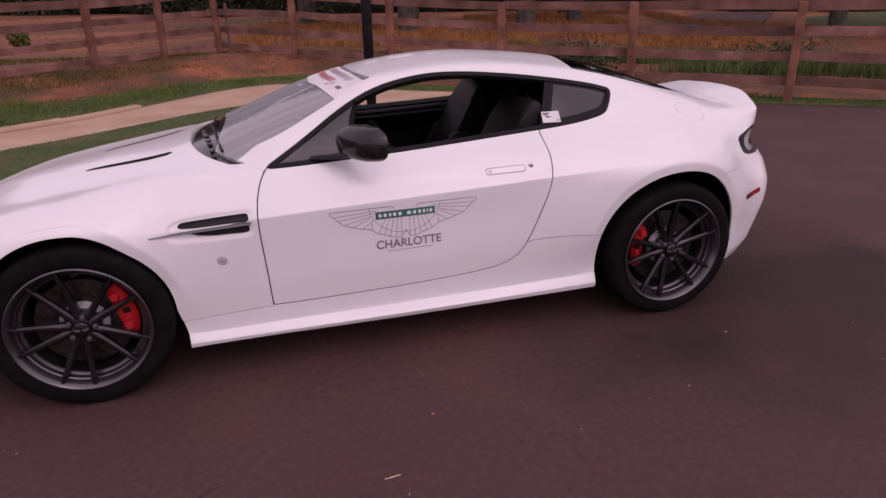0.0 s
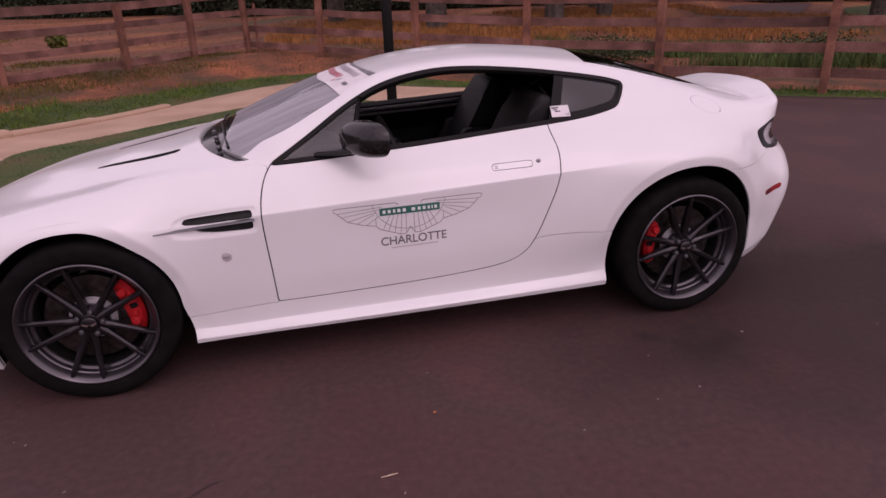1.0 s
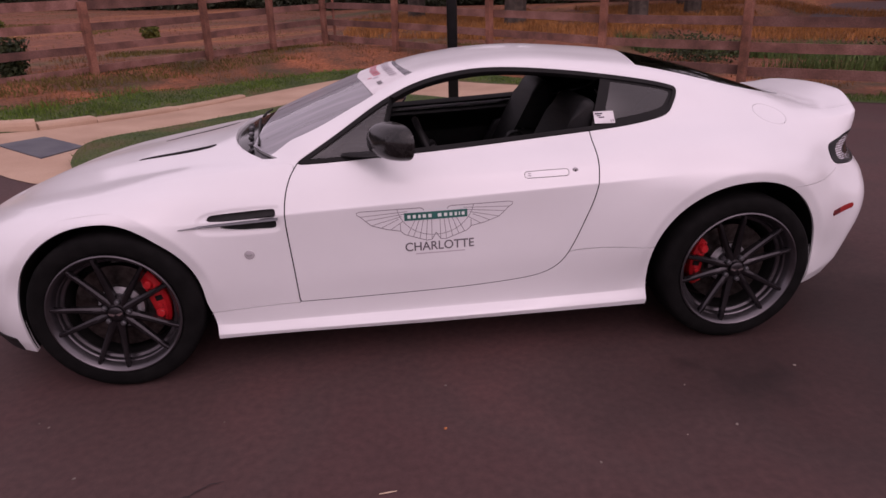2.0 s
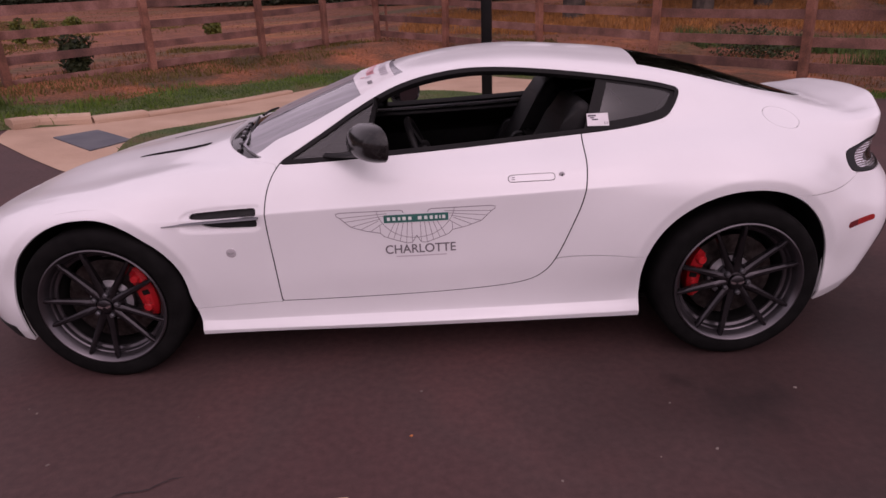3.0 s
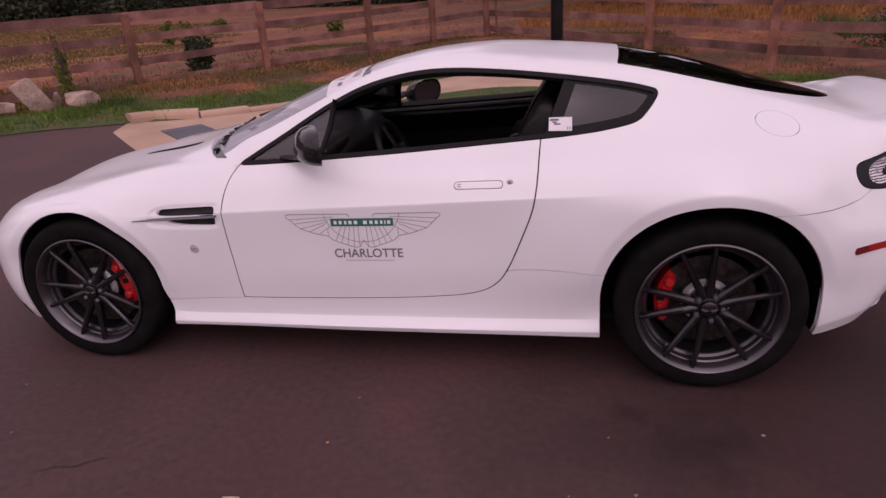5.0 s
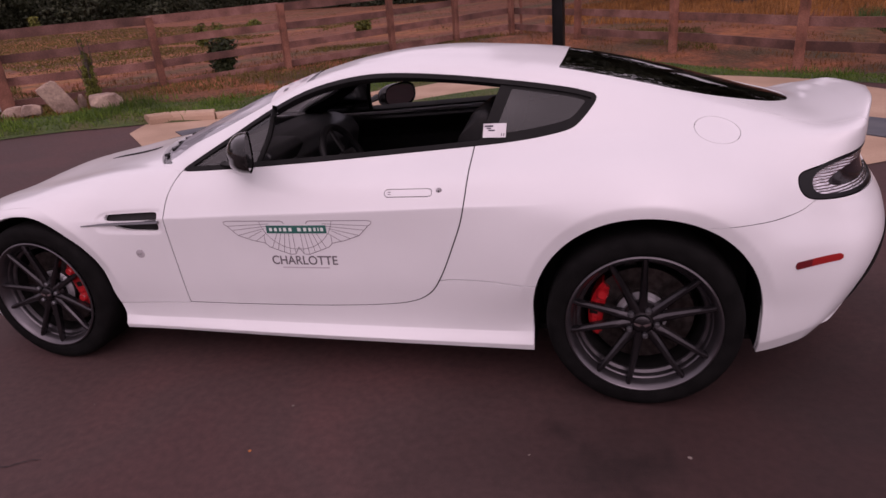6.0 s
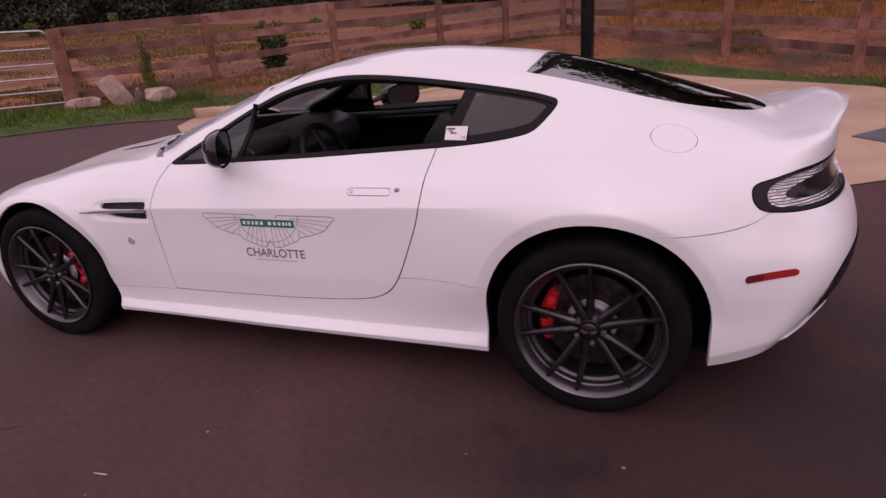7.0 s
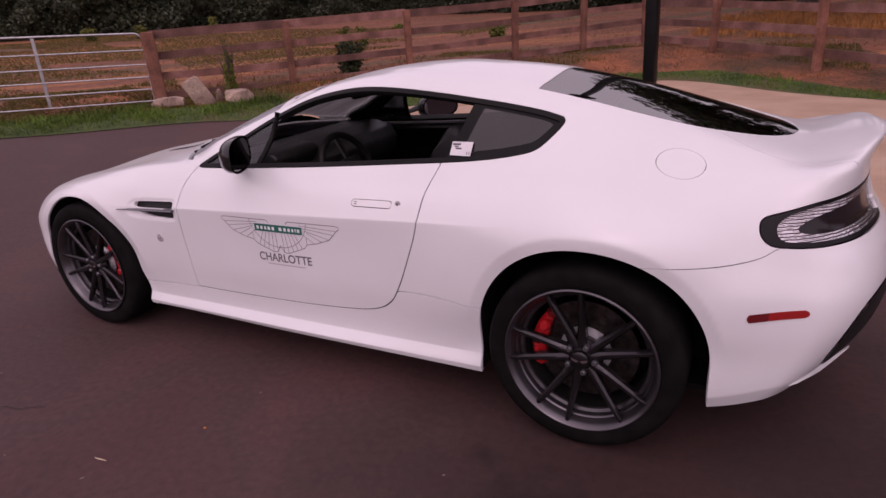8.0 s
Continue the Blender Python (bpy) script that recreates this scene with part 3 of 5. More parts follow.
# ---- gate ----
gate = tagged(new("gate"), "galvanised steel tube field gate hung on a wooden post", "gate")
g0, gd = Vector((-7.97, 4.93)), Vector((-.62, -.78)).normalized()
GZ, GH, GL = .39, 1.12, 4.1


def gp(s, h):
    return (g0.x + gd.x * s, g0.y + gd.y * s, GZ + h + .03 * s)


bm = bmesh.new()
corner = [gp(.12 - .12 * math.sin(a), GH - .12 + .12 * math.cos(a)) for a in np.linspace(0, math.pi / 2, 7)]
corner2 = [gp(GL - .12 + .12 * math.sin(a), GH - .12 + .12 * math.cos(a)) for a in np.linspace(0, math.pi / 2, 7)]
tube(bm, [gp(0, 0)] + list(reversed(corner)) + corner2 + [gp(GL, 0)], .019, 10)
part("gate_frame", bm, STEEL, gate, smooth=True)
for h in (0.0, .20, .405, .615, .85):
    part("gate_bar", tube(bmesh.new(), [gp(0, h), gp(GL / 2, h - .006), gp(GL, h)], .0135, 10), STEEL, gate, smooth=True)
for s in (1.6, 3.1):
    part("gate_brace", box(bmesh.new(), gp(s, GH / 2), (.02, .05, GH), Euler((0, 0, math.atan2(gd.y, gd.x) + math.pi / 2)).to_matrix(), bevel=.003, segments=1), STEEL, gate)
for h in (.2, 1.05):
    part("hinge", tube(bmesh.new(), [gp(-.05, h), gp(.0, h)], .012, 8), STEEL, gate)


# ---- field stones beside the gate ----
def boulder(x, y, size, turn, seed, label, sunk=.02):
    bm = bmesh.new()
    bmesh.ops.create_icosphere(bm, subdivisions=4, radius=1.5)
    rs = random.Random(seed)
    planes = [(Vector((rs.gauss(0, 1), rs.gauss(0, 1), rs.gauss(0, 1))).normalized(), rs.uniform(.78, 1.05)) for _ in range(9)]
    planes += [(Vector(a), .95) for a in ((1, 0, 0), (-1, 0, 0), (0, 1, 0), (0, -1, 0), (0, 0, 1), (0, 0, -1))]
    for v in bm.verts:
        c = v.co.normalized()
        reach = min(d / max(c.dot(ax), .05) for ax, d in planes)
        v.co = c * min(reach, 1.35) * (1 + .04 * noise.noise(c * 3.5 + Vector((0, seed, 0))))
    bmesh.ops.transform(bm, matrix=turn.to_matrix().to_4x4() @ Matrix.Diagonal((*size, 1)), verts=bm.verts)
    low = min(v.co.z for v in bm.verts)
    bmesh.ops.translate(bm, vec=(x, y, float(height(x, y)) - low - sunk), verts=bm.verts)
    return tagged(part("field_stone", bm, ROCK, smooth=True, angle=28), label, "stone", "stones by the gate")


boulder(-6.72, 4.82, (.155, .135, .28), Euler((.05, -.5, .8)), 1.0, "grey brown slab of field stone leaning in the grass", .10)
boulder(-6.38, 5.37, (.245, .17, .115), Euler((0, .05, .75)), 5.0, "pale tan rounded field stone on the grass")
boulder(-7.22, 4.47, (.14, .12, .095), Euler((0, 0, .3)), 9.0, "pale low field stone beside the gate post")
boulder(-6.95, 4.53, (.15, .12, .10), Euler((0, 0, 1.0)), 13.0, "pale low field stone beside the gate post")
boulder(-6.62, 5.15, (.045, .05, .13), Euler((.1, .1, 0)), 17.0, "small upright pale stone between larger stones")

# ---- lamp post ----
px, py = .655, 3.68
lamp_post = tagged(new("lamp_post"), "black painted steel lamp post on the grass island", "lamp post")
lamp_post.location, lamp_post.rotation_euler = (px, py, .03), (0, 0, radians(-9.7))
bm = bmesh.new()
box(bm, (0, 0, 2.25), (.106, .106, 4.5), bevel=.008)
part("shaft", bm, POLE, lamp_post, smooth=True)
part("base_plate", box(bmesh.new(), (0, 0, .03), (.24, .24, .04), bevel=.006), POLE, lamp_post)
bm = bmesh.new()
lathe(bm, [(.0, 4.95), (.12, 4.90), (.20, 4.72), (.21, 4.66), (.10, 4.62), (.07, 4.5)], axis="z", steps=24)
part("lamp_head", bm, POLE, lamp_post, smooth=True)

# ---- bits lying on the asphalt: chips of stone, a leaf, cracks ----
def road_z(x, y):
    return float(height(x, y))


def chip(x, y, l, w, h, turn, mat, name, label):
    bm = bmesh.new()
    bmesh.ops.create_icosphere(bm, subdivisions=1, radius=1)
    for v in bm.verts:
        v.co *= 1 + .35 * noise.noise(v.co * 2 + Vector((x * 9, y * 9, 0)))
    bmesh.ops.transform(bm, matrix=Matrix.Translation((x, y, road_z(x, y) + h * .7)) @ Matrix.Rotation(turn, 4, "Z") @ Matrix.Diagonal((l, w, h, 1)), verts=bm.verts)
    return tagged(part(name, bm, mat), label, "debris", "bits on the asphalt")


CHIP = varied(material("pale_wood_chip", (0.5, 0.38, 0.28), 0.8), [(0.4, 0.3, 0.2), (0.55, 0.43, 0.32)], 40)
LEAF = varied(material("orange_dead_leaf", (0.4, 0.13, 0.04), 0.8), [(0.3, 0.09, 0.03), (0.45, 0.16, 0.05)], 40)
GRIT = varied(material("pale_grit", (0.22, 0.17, 0.15), 0.9), [(0.09, 0.068, 0.062), (0.2, 0.16, 0.14)], 40)
chip(-.262, -1.62, .034, .003, .002, .12, CHIP, "wood_chip", "pale splinter of wood lying on asphalt")
chip(-.042, -1.327, .007, .005, .004, .5, LEAF, "dead_leaf", "tiny orange dead leaf lying on asphalt")
r_c = random.Random(21)
for _ in range(30):
    gx, gy = r_c.uniform(-2.2, 3.2), r_c.uniform(-2.3, -1.0)
    q = r_c.uniform(.0025, .006)
    chip(gx, gy, q * r_c.uniform(1, 2), q, q * .6, r_c.uniform(0, 3), GRIT, "grit", "small pale stone chip lying on asphalt")
CRACK = varied(material("crack_in_asphalt", (0.02, 0.015, 0.015), 0.95), [(0.016, 0.012, 0.012), (0.028, 0.02, 0.02)], 30)
for pts in ([(-1.05, -1.60), (-.98, -1.56), (-.90, -1.545), (-.84, -1.50), (-.79, -1.49)],):
    bm = bmesh.new()
    rows = []
    fine_p = []
    for (ax, ay), (bx, by) in zip(pts[:-1], pts[1:]):
        for k in range(8):
            t = k / 8
            fine_p.append((ax + (bx - ax) * t + r_c.uniform(-.012, .012) * min(1, abs(bx - ax) * 4), ay + (by - ay) * t + r_c.uniform(-.012, .012) * min(1, abs(bx - ax) * 4)))
    for k, (x, y) in enumerate(fine_p):
        wd = .0022 * math.sin(math.pi * (k + .5) / len(fine_p)) + .0008
        rows.append([bm.verts.new((x, y + wd, road_z(x, y) + .004)), bm.verts.new((x, y - wd, road_z(x, y) + .004))])
    for k in range(len(rows) - 1):
        bm.faces.new([rows[k][0], rows[k][1], rows[k + 1][1], rows[k + 1][0]])
    tagged(part("asphalt_crack", bm, CRACK), "thin dark crack in the asphalt", "crack", kind="structure")
# ---- the car's skin: eleven lines along its side, from the sill to the middle of the roof, as (x, half width, height) ----
SKIN_LINES = {
    "sill_edge": [(-2.08, .66, .20), (-1.75, .77, .17), (-1.3, .85, .165), (-.93, .812, .17), (0, .815, .172), (.908, .818, .18), (1.3, .85, .20), (1.7, .756, .19), (1.957, .62, .23), (2.08, .53, .25)],
    "skirt_lip": [(-2.1, .68, .25), (-1.75, .79, .22), (-1.3, .87, .22), (-.93, .818, .19), (0, .826, .194), (.9, .826, .205), (1.3, .87, .24), (1.7, .782, .24), (1.957, .652, .28), (2.12, .555, .30)],
    "rocker": [(-2.12, .70, .33), (-1.75, .81, .32), (-1.3, .89, .33), (-.93, .800, .232), (-.57, .790, .226), (0, .787, .228), (.6, .790, .238), (.9, .806, .255), (1.3, .91, .36), (1.7, .793, .37), (1.95, .670, .37), (2.17, .58, .37)],
    "lower_door": [(-2.13, .70, .42), (-1.75, .815, .45), (-1.5, .88, .48), (-1.3, .9, .48), (-.93, .82, .42), (-.57, .80, .42), (0, .803, .43), (.55, .805, .45), (.9, .845, .47), (1.3, .925, .5), (1.7, .808, .48), (1.95, .675, .46), (2.20, .61, .46)],
    "mid_door": [(-2.13, .68, .50), (-1.75, .805, .56), (-1.5, .875, .61), (-1.3, .9, .62), (-.93, .826, .56), (-.57, .806, .57), (0, .806, .58), (.55, .806, .60), (.9, .845, .62), (1.3, .925, .66), (1.7, .802, .6), (1.94, .669, .56), (2.21, .61, .55)],
    "waist": [(-2.1, .64, .555), (-1.75, .765, .625), (-1.5, .835, .69), (-1.3, .868, .722), (-.99, .824, .678), (-.6, .811, .693), (0, .810, .716), (.55, .809, .738), (.9, .827, .757), (1.1, .862, .775), (1.3, .89, .785), (1.6, .815, .745), (1.79, .705, .68), (1.95, .63, .655), (2.19, .59, .65)],
    "upper_door": [(-2.05, .60, .60), (-1.75, .70, .675), (-1.3, .80, .757), (-.95, .772, .77), (-.55, .755, .79), (0, .76, .805), (.58, .768, .81), (.9, .775, .83), (1.3, .81, .86), (1.6, .72, .835), (1.83, .645, .765), (1.95, .59, .755), (2.125, .56, .77)],
    "belt": [(-2.0, .5, .63), (-1.75, .59, .70), (-1.3, .67, .785), (-.95, .68, .836), (-.53, .683, .868), (0, .665, .885), (.69, .615, .922), (.9, .61, .945), (1.107, .60, .955), (1.4, .6, .947), (1.6, .575, .927), (1.85, .527, .911), (2.04, .53, .931), (2.10, .525, .922)],
    "rail": [(-1.95, .3, .642), (-1.75, .40, .705), (-1.3, .47, .793), (-.95, .52, .853), (-.75, .60, .872), (-.53, .655, .90), (-.3, .56, 1.014), (-.026, .425, 1.158), (.2, .42, 1.19), (.45, .425, 1.197), (.7, .43, 1.178), (1.0, .40, 1.138), (1.3, .40, 1.07), (1.6, .40, .997), (1.8, .40, .95), (1.92, .38, .938), (2.02, .39, .962), (2.09, .395, .982), (2.132, .392, .972)],
    "quarter": [(-1.94, .15, .655), (-1.75, .17, .722), (-1.3, .22, .815), (-.95, .27, .88), (-.75, .33, .938), (-.53, .36, 1.018), (-.3, .32, 1.107), (-.026, .23, 1.19), (.2, .22, 1.225), (.45, .22, 1.237), (.7, .22, 1.22), (1.0, .2, 1.185), (1.3, .2, 1.122), (1.6, .2, 1.035), (1.8, .2, .975), (1.92, .19, .95), (2.03, .19, .98), (2.105, .19, .997), (2.15, .19, .986)],
    "middle": [(-1.93, 0, .66), (-1.75, 0, .73), (-1.3, 0, .825), (-.95, 0, .89), (-.75, 0, .955), (-.53, 0, 1.037), (-.3, 0, 1.122), (-.026, 0, 1.202), (.2, 0, 1.238), (.45, 0, 1.25), (.7, 0, 1.237), (1.0, 0, 1.205), (1.3, 0, 1.138), (1.6, 0, 1.045), (1.8, 0, .985), (1.92, 0, .957), (2.03, 0, .983), (2.11, 0, 1.0), (2.155, 0, .989)],
}


def tight_arch(a):
    """How much closer the front opening draws round the tyre at its upper rear."""
    return .030 * smooth01(a, -.4, .05) * (1 - smooth01(a, .85, 1.5))


def arch_distance(x, z, v):
    """Distance outside the wheel openings; negative inside them."""
    f = np.hypot(x + 1.294, np.maximum(z - 0.345, (z - 0.345) * 0.25)) - 0.369 + tight_arch(np.arctan2(z - 0.345, x + 1.294))
    r = np.hypot(x - 1.305, np.maximum(z - 0.345, (z - 0.345) * 0.25)) - 0.390
    return np.where(v < 6.6, np.minimum(f, r), 1.0)


def car_skin():
    """The half skin as a fine sheet: columns x, y, z, normal, line number."""
    qa, qm, qb = np.linspace(0, 1, 70), np.linspace(-1.3, 1.3, 230), np.linspace(0, 1, 84)
    lines, crease = [], []
    for name, keys in SKIN_LINES.items():
        front, rear = keys[0][0], keys[-1][0]
        xf = -1.3 + (front + 1.3) * np.sin(qa[::-1] * math.pi / 2)
        xr = 1.3 + (rear - 1.3) * np.sin(qb * math.pi / 2)
        x = np.concatenate([xf[:-1], qm, xr[1:]])
        w = spline([(k[0], k[1]) for k in keys])(x)
        z = spline([(k[0], k[2]) for k in keys])(x)
        end = .16 if name in ("belt", "rail", "quarter") else .25
        w = w * np.sqrt(np.clip(1 - np.clip((x - (rear - end)) / end, 0, 1) ** 2.2, 0, 1))
        w = w * np.sqrt(np.clip(1 - np.clip(((front + .45) - x) / .45, 0, 1) ** 2.2, 0, 1))
        lines.append(np.stack([x, -w, z], 1))
        lip = smooth01(x, 1.5, 1.9)
        crease.append({"skirt_lip": 0.7 + 0 * x, "rocker": 0.75 * smooth01(x, -1.0, -.85) * (1 - smooth01(x, .8, .95)), "waist": 1.0 * smooth01(x, -1.1, -.9) * (1 - smooth01(x, .75, 1.05)),
                       "belt": 0.25 + 0.1 * lip, "rail": 0.15 + 0 * x}.get(name, 0 * x))
    P = np.array(lines)
    ghost = P[-2] * np.array([1, -1, 1])
    Q = np.concatenate([P, ghost[None]])
    h = np.maximum(np.linalg.norm(np.diff(Q, axis=0), axis=2), 1e-3)[..., None]
    d = np.diff(Q, axis=0) / h
    n = len(P)
    rows, num = [], []
    m = np.zeros_like(P)
    m[0] = d[0]
    for i in range(1, n):
        m[i] = (d[i - 1] * h[i] + d[i] * h[i - 1]) / (h[i - 1] + h[i])
    for i in range(n - 1):
        c0, c1 = crease[i][:, None], crease[i + 1][:, None]
        t0 = m[i] * (1 - c0) + d[i] * c0
        t1 = m[i + 1] * (1 - c1) + d[i] * c1
        steps = (10, 14, 16, 16, 16, 20, 20, 18, 44, 12)[i]
        for k in range(steps + (i == n - 2)):
            t = k / steps
            rows.append((1 + 2 * t) * (1 - t) ** 2 * P[i] + t * (1 - t) ** 2 * h[i] * t0 + t * t * (3 - 2 * t) * P[i + 1] + t * t * (t - 1) * h[i] * t1)
            num.append(i + t)
    G = np.array(rows)
    R, S = G.shape[:2]
    G[-1, :, 1] = 0
    G[:, 0, 1] = 0
    G[:, -1, 1] = 0
    # rolled lips round the wheel openings
    a = arch_distance(G[..., 0], G[..., 2], np.array(num)[:, None])
    flange = np.clip(1 - a / 0.042, 0, 1.3)
    G[..., 1] += np.where(a > -0.05, 1, 0) * 0.016 * flange * (np.array(num)[:, None] < 5.6) * smooth01(G[..., 2], .30, .48)
    # a shallow hollow round the wing vents
    hollow = outline([(-.95, .635), (-.95, .69), (-.90, .722), (-.64, .732), (-.615, .725), (-.615, .635), (-.65, .623), (-.85, .625)], 2)
    a = inside_distance(hollow, G[..., 0].ravel(), G[..., 2].ravel()).reshape(G.shape[:2])
    G[..., 1] += np.where(np.array(num)[:, None] < 6.6, 0.006 * (1 - smooth01(a, -0.016, 0.004)), 0)
    E = np.concatenate([G, (G[-2] * np.array([1, -1, 1]))[None]])
    gu = np.gradient(E, axis=0)[:R]
    gs = np.gradient(G, axis=1)
    N = np.cross(gs, gu)
    N /= np.maximum(np.linalg.norm(N, axis=2, keepdims=True), 1e-9)
    N[-1, :, 1] = 0
    data = np.concatenate([G, N, np.repeat(np.array(num)[:, None], S, 1)[..., None]], 2).reshape(-1, 7)
    polys = [(r * S + c, r * S + c + 1, (r + 1) * S + c + 1, (r + 1) * S + c) for r in range(R - 1) for c in range(S - 1)]
    return data, polys


# ---- the car ----
car = tagged(new("car"), "white two-door sports coupe with open side windows and dark wheels", "car")
skin = Sheet(*car_skin())


def both(sheet, name, mat, fold=0.02, label="", parents=None):
    """A panel and its twin on the other side."""
    p = parents or (car, car)
    return sheet.build(name, mat, p[0], label, fold), sheet.mirrored().build(name, mat, p[1], label, fold)


def whole(sheet, name, mat, fold=0.02, label="", parent=None):
    """A panel that crosses the middle of the car."""
    return sheet.joined(sheet.mirrored()).build(name, mat, parent or car, label, fold)


DOOR = outline([(-.53, 1.02), (-.52, .89), (-.548, .864), (-.578, .82), (-.598, .75), (-.603, .67), (-.597, .56), (-.589, .44), (-.583, .305), (-.583, .302), (-.38, .302), (0, .311), (.28, .325),
                (.44, .345), (.525, .39), (.575, .47), (.625, .59), (.668, .70), (.684, .80), (.687, .90), (.69, .93), (.69, 1.02)], 2)
DLO = outline([(-.555, .864), (-.488, .902), (-.366, .970), (-.20, 1.069), (-.03, 1.143), (.18, 1.182), (.36, 1.185), (.6, 1.165), (.82, 1.135), (1.03, 1.098), (1.10, 1.079), (1.126, 1.071), (1.127, 1.052), (1.08, .998), (1.05, .974), (1.0, .961),
               (.88, .942), (.69, .922), (.275, .897), (-.2, .874), (-.5, .862)], 2)
BUMPER = outline([(1.42, .695), (1.6, .692), (1.73, .687), (1.80, .695), (1.84, .72), (1.87, .73), (2.4, .73), (2.4, .0), (1.3, .0)], 2)
DIFFUSER = outline([(2.002, .318), (2.006, .333), (2.028, .39), (2.059, .456), (2.091, .513), (2.12, .542), (2.15, .560), (2.4, .60), (2.4, .40), (2.14, .36), (2.06, .318), (2.03, .312)], 1)
TAIL_LAMP = outline([(1.786, .80), (1.789, .765), (1.812, .735), (1.85, .722), (1.95, .716), (2.07, .715), (2.18, .715), (2.18, .89), (2.06, .87), (1.94, .845), (1.86, .822), (1.803, .812)], 2)
CLEAR_LENS = outline([(1.830, .785), (1.841, .748), (1.876, .735), (1.97, .730), (2.08, .728), (2.16, .730), (2.16, .876), (2.06, .860), (1.95, .836), (1.86, .812)], 2)
DARK_LENS = outline([(1.885, .777), (1.905, .757), (1.98, .748), (2.09, .751), (2.16, .757), (2.16, .832), (2.07, .830), (1.95, .806)], 2)
REAR_GLASS = outline([(.99, .35), (.985, .346), (.98, .345), (.995, .2), (1.0, 0), (.995, -.2), (.98, -.345), (.985, -.346), (1.2, -.346), (1.4, -.35), (1.58, -.33), (1.73, -.262), (1.84, -.16), (1.88, 0), (1.84, .16), (1.73, .262), (1.58, .33), (1.4, .35), (1.2, .346)], 2)
BOOT = outline([(1.54, 0), (1.56, -.28), (1.64, -.33), (1.74, -.385), (1.85, -.43), (1.95, -.445), (2.4, -.45), (2.4, .45), (1.95, .445), (1.85, .43), (1.74, .385), (1.64, .33), (1.56, .28)], 2)
SLOT_UP = outline([(-.899, .680), (-.904, .692), (-.895, .7035), (-.872, .7065), (-.655, .717), (-.637, .715), (-.637, .683), (-.655, .680)], 2)
SLOT_LOW = outline([(-.88, .670), (-.825, .642), (-.655, .639), (-.637, .642), (-.637, .674), (-.655, .677)], 2)
BONNET_SLOT = outline([(-1.335, -.198), (-1.30, -.232), (-.965, -.318), (-.935, -.292), (-.965, -.268)], 1)
HANDLE = outline([(.370, .782), (.370, .794), (.376, .800), (.388, .8007), (.538, .8045), (.548, .8045), (.554, .799), (.554, .785), (.548, .779), (.538, .7788), (.388, .776), (.376, .7762)], 1)
MARKER = outline([(1.782, .517), (1.782, .535), (1.785, .539), (1.80, .5395), (1.93, .541), (1.945, .541), (1.948, .538), (1.948, .522), (1.945, .518), (1.93, .5165), (1.80, .514), (1.785, .5135)], 1)
SKIRT = spline([(-1.2, .285), (-.95, .287), (-.60, .2995), (-.583, .300), (-.55, .40), (-.4, .6), (.45, .6), (.535, .46), (.55, .4515), (.60, .457), (.73, .462), (.95, .45), (1.2, .44)])


def regions(s, name):
    """Distance of a sheet's points to one of the car's shut lines; negative inside the panel."""
    x, y, z, v = s.col(0), s.col(1), s.col(2), s.col(6)
    far = np.full(x.shape, 1.0)
    cowl = -.875 + .22 * y ** 2 + .7 * y ** 4
    base = np.maximum(-.71 - .17 * y ** 2, cowl + .045)
    side = {"door": (DOOR, v < 7.12), "dlo": (DLO, (v > 6.8) & (v < 8.9)), "bumper": (BUMPER, v < 6.5), "diffuser": (DIFFUSER, v < 5.5),
            "tail_lamp": (TAIL_LAMP, (np.abs(y) > 0.16) & (v > 4.5) & (v < 7.3)), "clear_lens": (CLEAR_LENS, v > 0), "dark_lens": (DARK_LENS, v > 0),
            "slot_up": (SLOT_UP, v < 7), "slot_low": (SLOT_LOW, v < 7), "handle": (HANDLE, v < 7), "marker": (MARKER, v < 6)}
    if name in side:
        poly, where = side[name]
        return np.where(where, inside_distance(poly, x, z), far)
    if name == "rear_glass":
        return inside_distance(REAR_GLASS, x, y)
    if name == "boot":
        return np.where(v > 7.0, inside_distance(BOOT, x, y), far)
    if name == "bonnet_slot":
        return np.where(v > 7.5, inside_distance(BONNET_SLOT, x, y), far)
    if name == "skirt":
        return np.where(v < 4.5, np.maximum(np.maximum(z - SKIRT(x), x - 1.0), -1.05 - x), far)
    if name == "fuel":
        return np.sqrt((x - 1.537) ** 2 + (y + .555) ** 2 + (z - .943) ** 2) - 0.077
    if name == "screen":
        return np.maximum.reduce([8.33 - .3 * smooth01(-x, .56, .70) - v, base - x, x - (-.10 + .45 * y ** 2)])
    if name == "banner":
        return np.maximum.reduce([8.33 - v, -.29 + .35 * y ** 2 - x, x + .118 - .3 * y ** 2, np.abs(y) - .449 + .25 * (x + .055)])
    if name == "scuttle":
        return np.maximum.reduce([8.0 - v, cowl - x, x - base])
    if name == "bonnet":
        return np.maximum.reduce([7.22 - v, x - cowl + .004, -1.86 - x])
    return np.where(v < 8.3, x + .56 + .12 * np.maximum(0, v - 6.9), far)


def take(s, name, g=0.0022):
    return s.cut(regions(s, name) + g)


def leave(s, *names, g=0.0022):
    for n in names:
        s = s.cut(g - regions(s, n))
    return s


outer = skin.cut(-arch_distance(skin.col(0), skin.col(2), skin.col(6)))
left_side = skin.data[(skin.col(6) < 7.6) & (np.abs(skin.col(0)) < 2)]
top_side = skin.data[skin.col(6) > 7.0]


